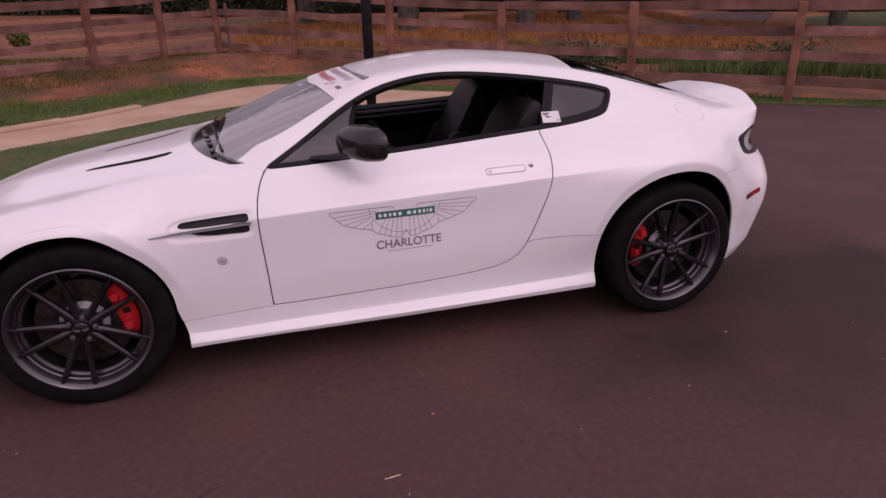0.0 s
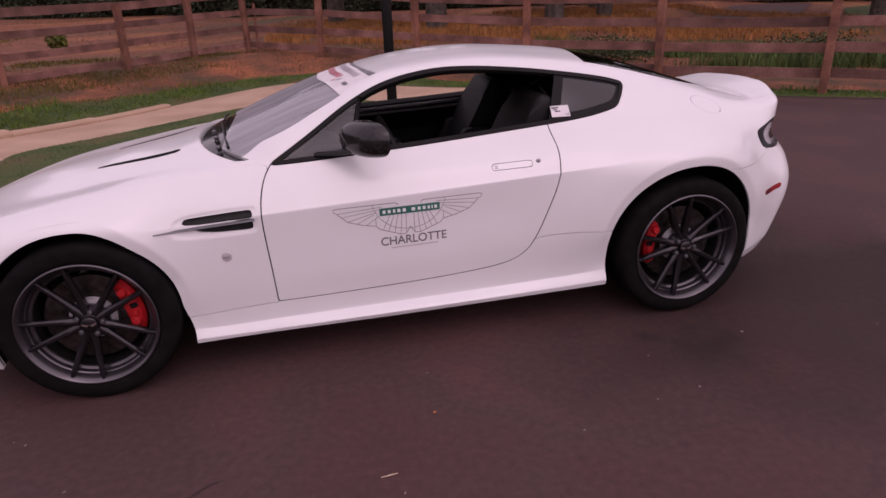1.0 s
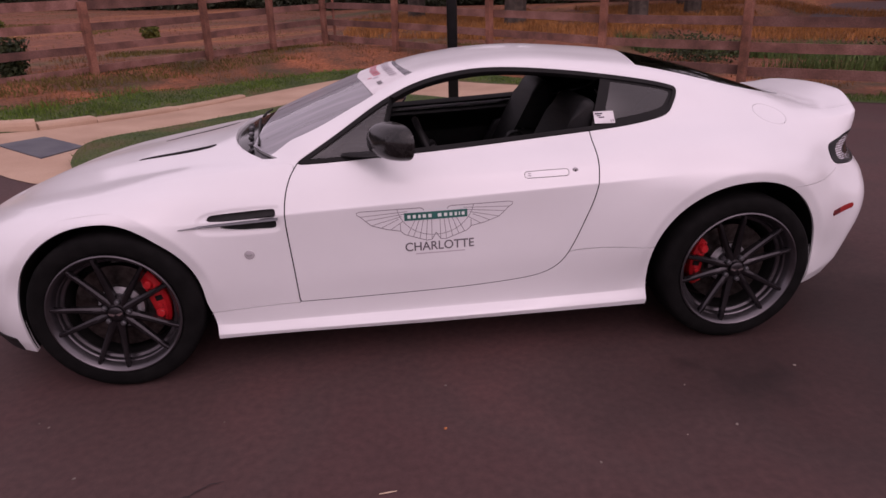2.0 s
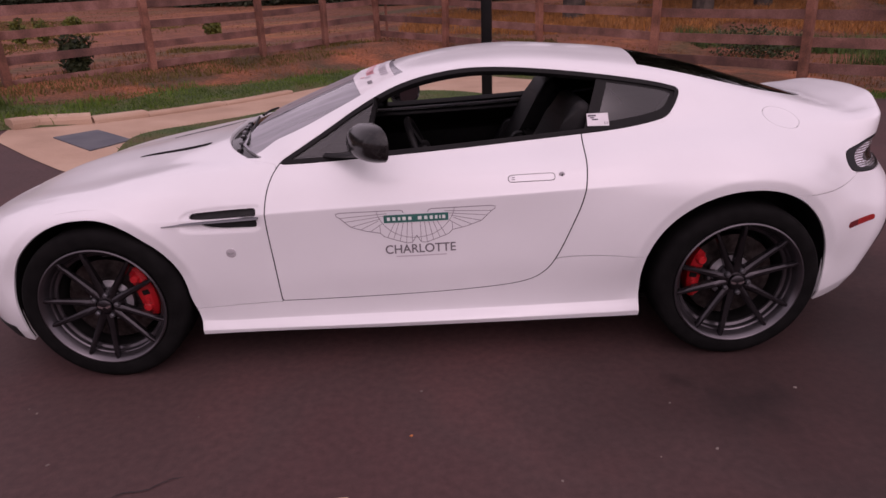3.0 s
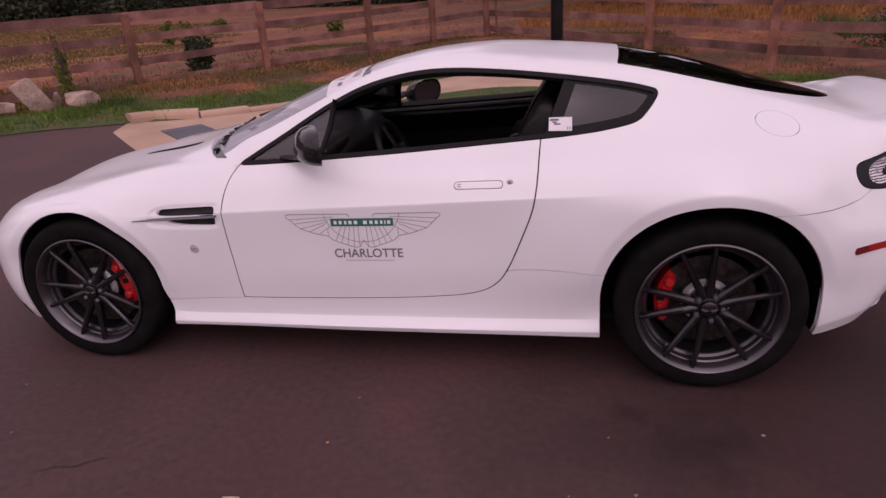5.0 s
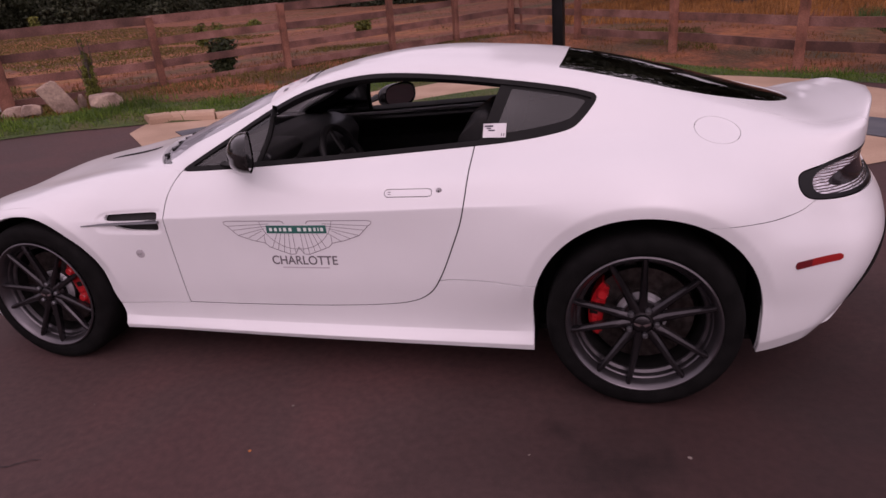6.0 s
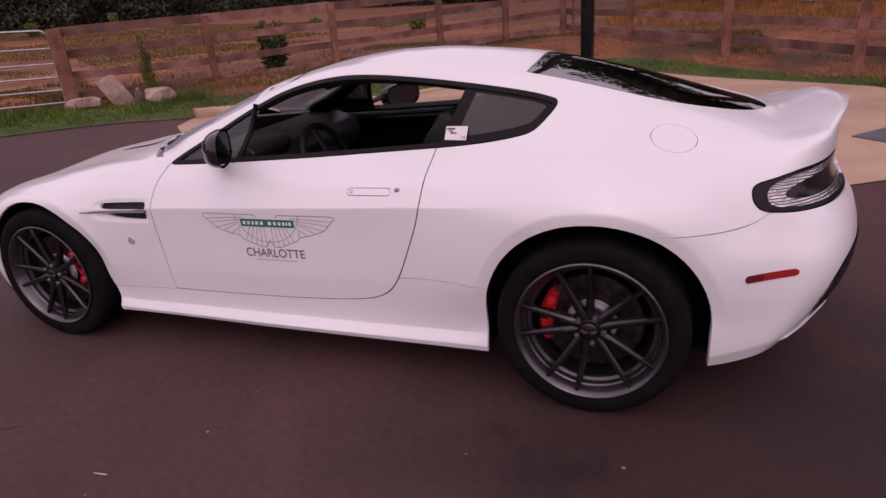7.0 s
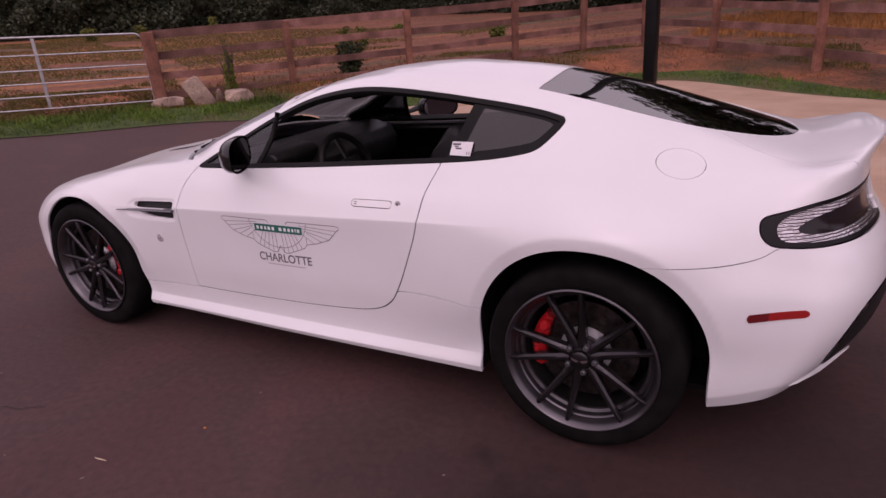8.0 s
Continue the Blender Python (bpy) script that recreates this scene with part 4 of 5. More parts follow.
def on_side(x, z, off=0.0):
    """The place on the car's flank at x and height z, off metres proud of it."""
    d = (left_side[:, 0] - x) ** 2 + (left_side[:, 2] - z) ** 2
    k = np.argpartition(d, 6)[:6]
    w = 1 / (d[k] + 1e-7)
    y = (left_side[k, 1] * w).sum() / w.sum()
    n = Vector((left_side[k, 3:6] * w[:, None]).sum(0)).normalized()
    return Vector((x, y, z)) + n * off, n


def on_top(x, y, off=0.0):
    """The place on the car's upper side."""
    d = (top_side[:, 0] - x) ** 2 + (top_side[:, 1] + abs(y)) ** 2
    k = np.argpartition(d, 6)[:6]
    w = 1 / (d[k] + 1e-7)
    n = Vector((top_side[k, 3:6] * w[:, None]).sum(0)).normalized()
    z = (top_side[k, 2] * w).sum() / w.sum()
    if y > 0:
        n.y *= -1
    return Vector((x, y, z)) + n * off, n


shell = leave(leave(outer, "door", "dlo", "skirt", "tail_lamp"), "bumper", "fuel", g=.0012)
shell = leave(shell, "bonnet", g=0.0003)
for n in ("rear_glass", "screen", "scuttle"):
    shell = leave(shell, n, g=0.0)
fender = take(shell, "fender", 0.001)
body = leave(shell, "fender", g=0.001)
boot = take(body, "boot", 0.0016)
body = leave(body, "boot", g=0.0016)
whole(body, "body_shell", PAINT)
whole(boot, "boot_lid", PAINT, 0.02, "white boot lid with a raised spoiler edge")
both(leave(fender, "slot_up", "slot_low", g=0.0), "front_wing", PAINT)
for slot in ("slot_up", "slot_low"):
    both(take(fender, slot, -0.01).moved(-0.022), "wing_vent", BLACK_TRIM, 0.0, "black mesh of a wing vent")
both(leave(take(leave(outer, "dlo"), "skirt"), "door"), "side_skirt", PAINT)
splitter = skin.cut(np.maximum.reduce([skin.col(6) - 1.2, skin.col(0) + 1.72, skin.col(6) - 3]))
both(splitter.moved(.004), "front_splitter", BLACK_TRIM, 0.01, "matt black front splitter edge")
bonnet = take(outer, "bonnet", 0.0003)
whole(leave(bonnet, "bonnet_slot", g=0.0), "bonnet", PAINT)
both(take(bonnet, "bonnet_slot", -0.01).moved(-0.015), "bonnet_vent", UNDER, 0.0, "narrow black bonnet vent")
both(take(bonnet, "bonnet_slot", -0.002).moved(0.0015), "vent_mesh", UNDER, 0.004, "black mesh of a bonnet vent")
bumper = leave(take(outer, "bumper", .0012), "tail_lamp")
rear_bumper = whole(leave(bumper, "diffuser", g=0.001), "rear_bumper", PAINT)
whole(take(bumper, "diffuser", 0.001).moved(0.004), "diffuser", BLACK_TRIM, 0.0, "matt black rear diffuser")
both(take(outer, "fuel", .0012), "fuel_flap", PAINT, 0.01)
door_skin = leave(take(outer, "door", 0.003), "dlo")
doors = both(leave(door_skin, "handle", g=0.0014), "door", PAINT, 0.03)
both(take(door_skin, "handle", 0.0014), "door_handle", PAINT, 0.01, "flush body-coloured door handle", doors)
mk = take(outer, "marker", 0.0).moved(0.003)
both(mk.cut(mk.col(0) - 1.84), "side_marker_lamp", LAMP_DARK_RED, 0.008, "dark red side marker lens")
both(mk.cut(1.84 - mk.col(0)), "side_reflector", LAMP_RED, 0.008, "red side reflector")

# flared corner at the foot of the bumper: (x, bottom y and z, top y and z)
BLADE = [(1.86, .672, .243, .660, .30), (1.905, .656, .252, .645, .31), (1.945, .632, .262, .622, .316), (1.965, .606, .266, .602, .314), (1.985, .570, .263, .566, .308), (2.010, .525, .261, .522, .292), (2.050, .470, .281, .470, .296), (2.092, .42, .313, .42, .318)]
for sy in (-1, 1):
    b = bmesh.new()
    rows = [[b.verts.new((x, sy * (y + q), z)) for y, z, q in ((y0, z0, 0), (y1, z1, 0), (y1, z1, -.01), (y0, z0, -.012))] for x, y0, z0, y1, z1 in BLADE]
    for r0, r1 in zip(rows[:-1], rows[1:]):
        for k in range(4):
            b.faces.new([r0[k], r0[(k + 1) % 4], r1[(k + 1) % 4], r1[k]])
    b.faces.new(rows[0])
    b.faces.new(rows[-1][::-1])
    bmesh.ops.recalc_face_normals(b, faces=b.faces)
    part("bumper_corner", b, PAINT, rear_bumper, smooth=True, angle=40)

# exhaust tails and parking sensors
for sy in (-1, 1):
    b = bmesh.new()
    lathe(b, [(.034, 1.90), (.034, 2.058), (.037, 2.064), (.037, 2.072), (.033, 2.068), (.032, 1.95), (.0, 1.95)], (0, sy * .40, .335), axis="x", steps=28)
    part("exhaust_tail", b, SILVER_DARK, car, "dark metal exhaust tail", smooth=True)
    b = bmesh.new()
    lathe(b, [(.0, 2.0675), (.004, 2.0675), (.005, 2.066), (.006, 2.05)], (0, sy * .563, .52), axis="x", steps=16)
    part("parking_sensor", b, PALE_GREY_INK, rear_bumper, smooth=True)

# dark seals behind the shut lines
for name, deep in (("door", .004), ("bumper", .006), ("skirt", .009), ("fuel", .012), ("boot", .012)):
    s = leave(outer, "dlo", "tail_lamp", "rear_glass", "screen", g=.0)
    s = s.cut(np.abs(regions(s, name)) - .009).moved(-deep)
    if name == "boot":
        s = s.cut(1.62 - s.col(0))
    for piece in s.pieces():
        both(piece, "shut_line_seal", BLACK_TRIM, 0.0)

# windows
dlo = take(outer, "dlo", 0.0)
ring = dlo.cut(-0.015 - regions(dlo, "dlo")).moved(0.002)
both(ring, "window_surround", TRIM_SOFT, 0.03)
pane = take(dlo, "dlo", 0.0135)


def behind_pillar(s):
    return s.col(0) - (.70 + .38 * (s.col(2) - .93))


quarter = pane.cut(-behind_pillar(pane)).moved(-0.004)
both(quarter.cut(behind_pillar(quarter) - .05), "window_pillar", TRIM_SOFT, 0.01)
qglass = quarter.cut(.05 - behind_pillar(quarter))
qd = regions(qglass, "dlo")
edge = qglass.cut(-.028 - qd)
both(qglass.cut(qd + .028), "quarter_window", DARK_GLASS, 0.0, "tinted quarter window")
both(edge, "quarter_window_border", TRIM_SOFT, 0.0)
sail = pane.cut(pane.col(0) + .205 - .28 * (pane.col(2) - .885)).moved(-0.004)
both(sail, "fixed_front_light", SAIL_GLASS, 0.0, "small tinted fixed window by the mirror")
for sy in (1, -1):
    bar = []
    for z in np.linspace(.868, 1.10, 7):
        q, nrm = on_side(-.205 + .28 * (z - .885), z, -.012)
        bar.append((q.x, q.y * sy, q.z))
    part("window_divider", tube(bmesh.new(), bar, .012, 8), TRIM_SOFT, car, smooth=True)
screen = take(outer, "screen", 0.0).moved(-0.004)
windscreen = whole(screen, "windscreen", GLASS, 0.0, "windscreen that mirrors the bright sky")
banner = take(screen, "banner", 0.0).moved(0.004)
strip = whole(banner, "windscreen_banner", PAPER, 0.0, "white banner with red and grey marks", windscreen)
whole(take(outer, "scuttle", 0.0).moved(-0.014), "scuttle", BLACK_GLOSS, 0.0)
marks = [(y, y + .022, -.045, .017, PALE_GREY_INK) for y in np.arange(-.31, .12, .036)]
marks += [(y, y + .022, -.118, .017, RED_INK) for y in np.arange(-.235, .27, .042)]
marks += [(-.375, -.335, -.135, .010, GREY_INK), (-.285, -.262, -.135, .012, PALE_GREY_INK), (-.262, -.25, -.165, .010, RED_INK), (.16, .36, -.05, .016, PALE_GREY_INK)]
for y0, y1, dx, half, mat in marks:
    b = bmesh.new()
    rows = []
    for y in np.linspace(y0, y1, 5):
        hx = -.118 + .3 * y * y + dx * .8
        rows.append([b.verts.new(on_top(hx + e * half, y, .0025)[0]) for e in (-1, 0, 1)])
    for i in range(4):
        for j in range(2):
            b.faces.new([rows[i][j], rows[i][j + 1], rows[i + 1][j + 1], rows[i + 1][j]])
    part("banner_mark", b, mat, strip)
rear = take(outer, "rear_glass", 0.0).moved(-0.003)
whole(rear, "rear_window", REAR_TINT, 0.0, "dark tinted rear window that mirrors sky and trees")

# tail lamps: a dark housing, a clear ring with ribs, a dark middle
lamp = take(outer, "tail_lamp")
lamps = both(leave(lamp, "clear_lens", g=0.0), "tail_lamp", LAMP_HOUSING, 0.02, "tail lamp with clear reflectors in a black housing")
clear = take(lamp, "clear_lens", 0.0)
both(leave(clear, "dark_lens", g=0.0).moved(-0.006), "clear_lens", LAMP_CLEAR, 0.012, "ribbed clear lens", lamps)
both(take(clear, "dark_lens", 0.0).moved(-0.010), "dark_lens", LAMP_SMOKE, 0.0, "smoked lens", lamps)

# wing strakes, badges, locks
for sy, pr in ((1, doors[0]), (-1, doors[1])):
    b = bmesh.new()
    rows = []
    for t in np.linspace(0, 1, 9):
        x, z = -1.008 + .380 * t, .6625 + .0165 * t
        p, n = on_side(x, z, .001)
        h = .002 + .0022 * min(1, 3 * t)
        o = .004 + .012 * smooth01(t, 0, .6)
        rows.append([b.verts.new((q.x, q.y * sy, q.z)) for q in (p + Vector((0, .01, h)), p + n * o * .5 + Vector((0, 0, h)), p + n * o + Vector((0, 0, -h * .4)), p + n * o * .8 + Vector((0, 0, -h)), p + Vector((0, .01, -h)))])
    for i in range(8):
        for j in range(5):
            b.faces.new([rows[i][j], rows[i][(j + 1) % 5], rows[i + 1][(j + 1) % 5], rows[i + 1][j]])
    b.faces.new(rows[0])
    b.faces.new(rows[-1])
    part("wing_strake", b, SILVER_DARK, car, "dark silver strake across a wing vent", smooth=True, angle=50)
    p, n = on_side(-.757, .536, .0)
    part("wing_badge", lathe(bmesh.new(), [(0, -.004), (.012, -.004), (.019, -.003), (.022, .004)], (p.x, p.y * sy, p.z) if sy > 0 else (p.x, -p.y + .0, p.z), steps=28), BADGE, car, smooth=True)
    wing = bmesh.new()
    for q in (-1, 1):
        wing.faces.new([wing.verts.new((p.x + q * u, (p.y - .0052) * sy, p.z + w)) for u, w in ((.001, -.002), (.012, .004), (.010, -.001), (.004, -.005))])
    part("badge_wings", wing, SILVER_DARK, car)
    p, n = on_side(.582, .797, .0)
    part("door_lock", lathe(bmesh.new(), [(0, -.003), (.006, -.003), (.008, -.002), (.011, -.002), (.012, .003)], (p.x, p.y * sy, p.z), steps=24), HUB, pr, smooth=True)
    b = bmesh.new()
    box(b, (p.x, (p.y - .0035) * sy, p.z), (.0035, .002, .010))
    part("key_slot", b, BLACK_TRIM, pr)
    for dz in (-.0035, .0035):
        p, n = on_side(.390, .7885 + dz, .001)
        part("handle_mark", box(bmesh.new(), (p.x, p.y * sy, p.z), (.012, .002, .0022)), GREY_INK, pr)


def ribbon(b, pts, width, off=.0012):
    """A thin line laid on the door skin."""
    rows = []
    n = len(pts)
    for i, (x, z) in enumerate(pts):
        ax, az = pts[max(0, i - 1)]
        bx, bz = pts[min(n - 1, i + 1)]
        l = math.hypot(bx - ax, bz - az) or 1
        ox, oz = -(bz - az) / l * width / 2, (bx - ax) / l * width / 2
        rows.append([b.verts.new(on_side(x + ox, z + oz, off)[0]), b.verts.new(on_side(x - ox, z - oz, off)[0])])
    for i in range(n - 1):
        b.faces.new([rows[i][0], rows[i][1], rows[i + 1][1], rows[i + 1][0]])


def patch(b, x0, x1, z0, z1, off, tilt=0.0, n=8):
    rows = []
    for t in np.linspace(0, 1, n):
        x = x0 + (x1 - x0) * t
        rows.append([b.verts.new(on_side(x, z + tilt * (x - x0), off)[0]) for z in (z0, z1)])
    for i in range(n - 1):
        b.faces.new([rows[i][0], rows[i + 1][0], rows[i + 1][1], rows[i][1]])


def dense(pts, step=.012):
    out = []
    for (ax, az), (bx, bz) in zip(pts[:-1], pts[1:]):
        n = max(1, int(math.hypot(bx - ax, bz - az) / step))
        out += [(ax + (bx - ax) * k / n, az + (bz - az) * k / n) for k in range(n)]
    return out + [pts[-1]]


# winged emblem on the door: outline, feathers, green plate, writing
door = doors[0]
TILT_Z = .012
emblem = bmesh.new()
for s in (-1, 1):
    def at(u, w):
        return (s * u - .003, .6885 + w + TILT_Z * s * u)
    edge_pts = [at(.048, -.012), at(.052, -.004), at(.062, 0), at(.30, 0), at(.318, -.004), at(.316, -.014), at(.303, -.022), at(.285, -.040), at(.262, -.062), at(.20, -.083), at(.145, -.094), at(.130, -.110), at(.098, -.122), at(.040, -.142), at(.018, -.140), at(0, -.110)]
    ribbon(emblem, dense(edge_pts), .0030)
    tips = [(.303, -.022), (.285, -.040), (.262, -.062), (.225, -.076), (.185, -.086), (.145, -.094)]
    for k, (tu, tw) in enumerate(tips):
        ribbon(emblem, dense([at(.115 + .012 * k - .03 * (k > 3), -.012 - .010 * k), at(tu, tw)]), .0023)
    low = [(.118, -.116), (.094, -.124), (.068, -.133), (.042, -.141), (.018, -.138)]
    for k, (tu, tw) in enumerate(low):
        ribbon(emblem, dense([at(.085 - .017 * k, -.052), at(tu, tw)]), .0023)
    arc = [at(.155 - .155 * (t ** 1.6), -.001 - .118 * math.sin(t * math.pi / 2)) for t in np.linspace(0, 1, 14)]
    ribbon(emblem, arc, .0023)
part("door_emblem", emblem, LINE_INK, door, "grey winged emblem outline")
b = bmesh.new()
patch(b, -.131, .127, .6355, .6685, .0022, TILT_Z)
plate = part("emblem_plate", b, GREEN_INK, door, "dark green emblem plate")
for k, (u, w) in enumerate(((-.118, .018), (-.096, .017), (-.074, .014), (-.056, .019), (-.033, .019), (.005, .022), (.031, .018), (.053, .017), (.074, .014), (.091, .008), (.103, .017))):
    z = .6425 + TILT_Z * (u + .131)
    b = bmesh.new()
    patch(b, u, u + w * .7, z + .002, z + .0165, .0030, n=2)
    part("lettering_bar", b, PALE_INK, plate)


def lettering(text, size):
    """The outlines of a word as verts and faces, from the built-in font."""
    cu = bpy.data.curves.new("lettering", "FONT")
    cu.body, cu.size, cu.align_x, cu.offset = text, size, "CENTER", .0007
    ob = new("lettering", cu)
    dg = bpy.context.evaluated_depsgraph_get()
    dg.update()
    me = bpy.data.meshes.new_from_object(ob.evaluated_get(dg))
    vs = [tuple(v.co) for v in me.vertices]
    fs = [tuple(p.vertices) for p in me.polygons]
    bpy.data.objects.remove(ob)
    bpy.data.curves.remove(cu)
    bpy.data.meshes.remove(me)
    return vs, fs


vs, fs = lettering("CHARLOTTE", .052)
wmin, wmax = min(v[0] for v in vs), max(v[0] for v in vs)
k = .286 / (wmax - wmin)
mesh_object("dealer_lettering", [on_side(v[0] * k + .010, .5035 + v[1] * 1.02 + TILT_Z * v[0], .0015)[0] for v in vs], fs, GREY_INK, door, "dark grey lettering")
b = bmesh.new()
patch(b, -.09, .115, .486, .491, .0014, TILT_Z, 12)
part("web_line_bar", b, PALE_GREY_INK, door, "faint thin grey line of print")
# paper label on the quarter window
b = bmesh.new()
patch(b, .718, .806, .947, .993, .003, 0, 4)
label_paper = part("window_label", b, PAPER, car, "small white paper label on the quarter window")
for x0, x1, z0, z1 in ((.723, .756, .981, .987), (.731, .748, .974, .978), (.738, .763, .967, .972), (.788, .791, .951, .960), (.797, .800, .951, .960)):
    b = bmesh.new()
    patch(b, x0, x1, z0, z1, .0045, 0, 2)
    part("print_bar", b, INK, label_paper)

# door mirrors
for sy in (-1, 1):
    mx, mz = (-.181, .962) if sy < 0 else (-.10, .928)
    b = bmesh.new()
    rings = []
    for t in np.linspace(0, 1, 12):
        x = .04 - .10 * t
        s = math.sqrt(max(0.0, 1 - (t * 1.0) ** 2.6)) if t > 0 else 1.0
        s = max(s, .02)
        ring_pts = []
        for q in range(28):
            a = 2 * math.pi * q / 28
            c, d = math.cos(a), math.sin(a)
            hy = .117 * s * math.copysign(abs(c) ** .72, c)
            hz = .071 * s * math.copysign(abs(d) ** .75, d)
            ring_pts.append(b.verts.new((mx + x + .5 * hy, sy * (.807 + hy), mz + hz - .02 * (1 - s))))
        rings.append(ring_pts)
    for i in range(11):
        for q in range(28):
            b.faces.new([rings[i][q], rings[i][(q + 1) % 28], rings[i + 1][(q + 1) % 28], rings[i + 1][q]])
    b.faces.new(rings[-1])
    head = part("door_mirror", b, MIRROR_SHELL, car, "gloss black door mirror", smooth=True, angle=60)
    b = bmesh.new()
    vs_ = [b.verts.new((mx + .036 + .5 * (.106 * math.copysign(abs(math.cos(a)) ** .72, math.cos(a))), sy * (.807 + .106 * math.copysign(abs(math.cos(a)) ** .72, math.cos(a))), mz + .061 * math.copysign(abs(math.sin(a)) ** .75, math.sin(a))))
           for a in np.linspace(0, 2 * math.pi, 28, endpoint=False)]
    b.faces.new(vs_)
    part("mirror_glass", b, MIRROR, head)
    b = bmesh.new()
    tube(b, [(-.36, sy * .665, .886), (-.29, sy * .70, .893), (-.24, sy * .745, .905), (-.20, sy * .79, .922)], [.014, .017, .022, .03], 12, flat=(1.3, .6))
    part("mirror_arm", b, BLACK_TRIM, head, smooth=True)

# padded caps along the tops of the doors
SILL = spline([(-.5, .862), (-.2, .874), (.275, .897), (.69, .922)])
for sy, pr in ((1, doors[0]), (-1, doors[1])):
    path = []
    for x in np.linspace(-.50, .68, 14):
        q, nrm = on_side(x, float(SILL(x)) - .022, -.048)
        path.append((q.x, q.y * sy, q.z))
    part("door_cap", tube(bmesh.new(), path, .042, 12, flat=(1.0, .45)), LEATHER, pr, smooth=True)

# wipers
for x0, y0, x1, y1 in ((-.77, -.06, -.715, -.50), (-.77, .34, -.76, -.02)):
    b = bmesh.new()
    p, q = on_top(x0, y0, .003)[0], on_top(x1, y1, .003)[0]
    tube(b, [p, (p + q) / 2 + Vector((0, 0, .006)), q], .006, 8)
    part("wiper", b, BLACK_TRIM, car)

# ---- cabin ----
lining = body.cut(np.maximum(-.60 - body.col(0), body.col(0) - 1.5)).moved(-0.04)
whole(lining, "cabin_lining", LEATHER, 0.0)
both(door_skin.moved(-0.085), "door_card", LEATHER, 0.0, "", doors)
bm = bmesh.new()
box(bm, (0.0, 0, .19), (3.7, 1.30, .02))
box(bm, (0.0, 0, .19), (1.7, 1.58, .018))
box(bm, (-.62, 0, .5), (.03, 1.3, .62))
box(bm, (1.45, 0, .5), (.03, 1.1, .6))
box(bm, (1.0, 0, .78), (.9, 1.1, .03))
part("underbody", bm, UNDER, car)


def extrude_y(profile, y0, y1, bevel=.02):
    b = bmesh.new()
    lo = [b.verts.new((x, y0, z)) for x, z in profile]
    hi = [b.verts.new((x, y1, z)) for x, z in profile]
    n = len(profile)
    b.faces.new(lo)
    b.faces.new(list(reversed(hi)))
    for i in range(n):
        b.faces.new([lo[i], hi[i], hi[(i + 1) % n], lo[(i + 1) % n]])
    if bevel:
        bmesh.ops.bevel(b, geom=list(b.edges), offset=bevel, segments=3, profile=.5, affect="EDGES")
    return b


dash = part("dashboard", extrude_y([(-.74, .83), (-.60, .872), (-.42, .876), (-.31, .845), (-.27, .78), (-.29, .70), (-.40, .60), (-.45, .45), (-.74, .45)], -.62, .62), DASH, car, "black leather dashboard", smooth=True)
part("instrument_hood", extrude_y([(-.44, .86), (-.36, .905), (-.25, .90), (-.22, .87), (-.27, .80), (-.40, .80)], -.52, -.20, .015), DASH, dash, smooth=True)
part("centre_console", extrude_y([(-.38, .62), (-.25, .66), (-.05, .52), (.40, .47), (.42, .25), (-.38, .25)], -.12, .12, .015), LEATHER, dash, smooth=True)
b = bmesh.new()
wc = Vector((.03, -.31, .785))
turn = Euler((0, radians(68), 0)).to_matrix()
ringp = [wc + turn @ Vector((.178 * math.cos(a), .178 * math.sin(a), 0)) for a in np.linspace(0, 2 * math.pi, 40, endpoint=False)]
tube(b, ringp, .016, 10, closed=True)
steer = part("steering_wheel", b, LEATHER, car, "black leather steering wheel", smooth=True)
for ang in (0, 180, 90):
    b = bmesh.new()
    a = radians(ang)
    tube(b, [wc + turn @ Vector((.03 * math.cos(a), .03 * math.sin(a), .02)), wc + turn @ Vector((.172 * math.cos(a), .172 * math.sin(a), 0))], .014, 8, flat=(1.4, .6))
    part("wheel_spoke", b, LEATHER, steer)
b = bmesh.new()
box(b, wc + turn @ Vector((0, 0, .02)), (.12, .13, .05), turn, .02)
part("airbag_cover", b, LEATHER, steer, smooth=True)
for sy in (-1, 1):
    seat = part("seat_cushion", extrude_y([(-.02, .30), (-.03, .40), (.03, .435), (.38, .40), (.44, .33), (.40, .26)], sy * .36 - .21, sy * .36 + .21, .03), LEATHER, car, "black leather bucket seat", smooth=True)
    part("backrest", extrude_y([(.36, .38), (.44, .36), (.56, .34), (.70, .72), (.76, .93), (.74, 1.04), (.68, 1.05), (.62, .95), (.50, .72)], sy * .36 - .19, sy * .36 + .19, .035), LEATHER, seat, smooth=True)
    for e in (-1, 1):
        part("side_bolster", extrude_y([(.34, .40), (.50, .40), (.62, .72), (.60, .80), (.50, .78), (.38, .55)], sy * .36 + e * .20 - .04, sy * .36 + e * .20 + .04, .02), LEATHER, seat, smooth=True)
    b = bmesh.new()
    tube(b, [(1.10, sy * .51, .94), (1.125, sy * .48, .905), (1.155, sy * .445, .865)], .005, 6)
    part("seat_belt", b, PALE_GREY_INK, car)
b = bmesh.new()
box(b, (-.06, 0, 1.115), (.03, .20, .06), None, .012)
part("rear_view_mirror", b, BLACK_TRIM, car)


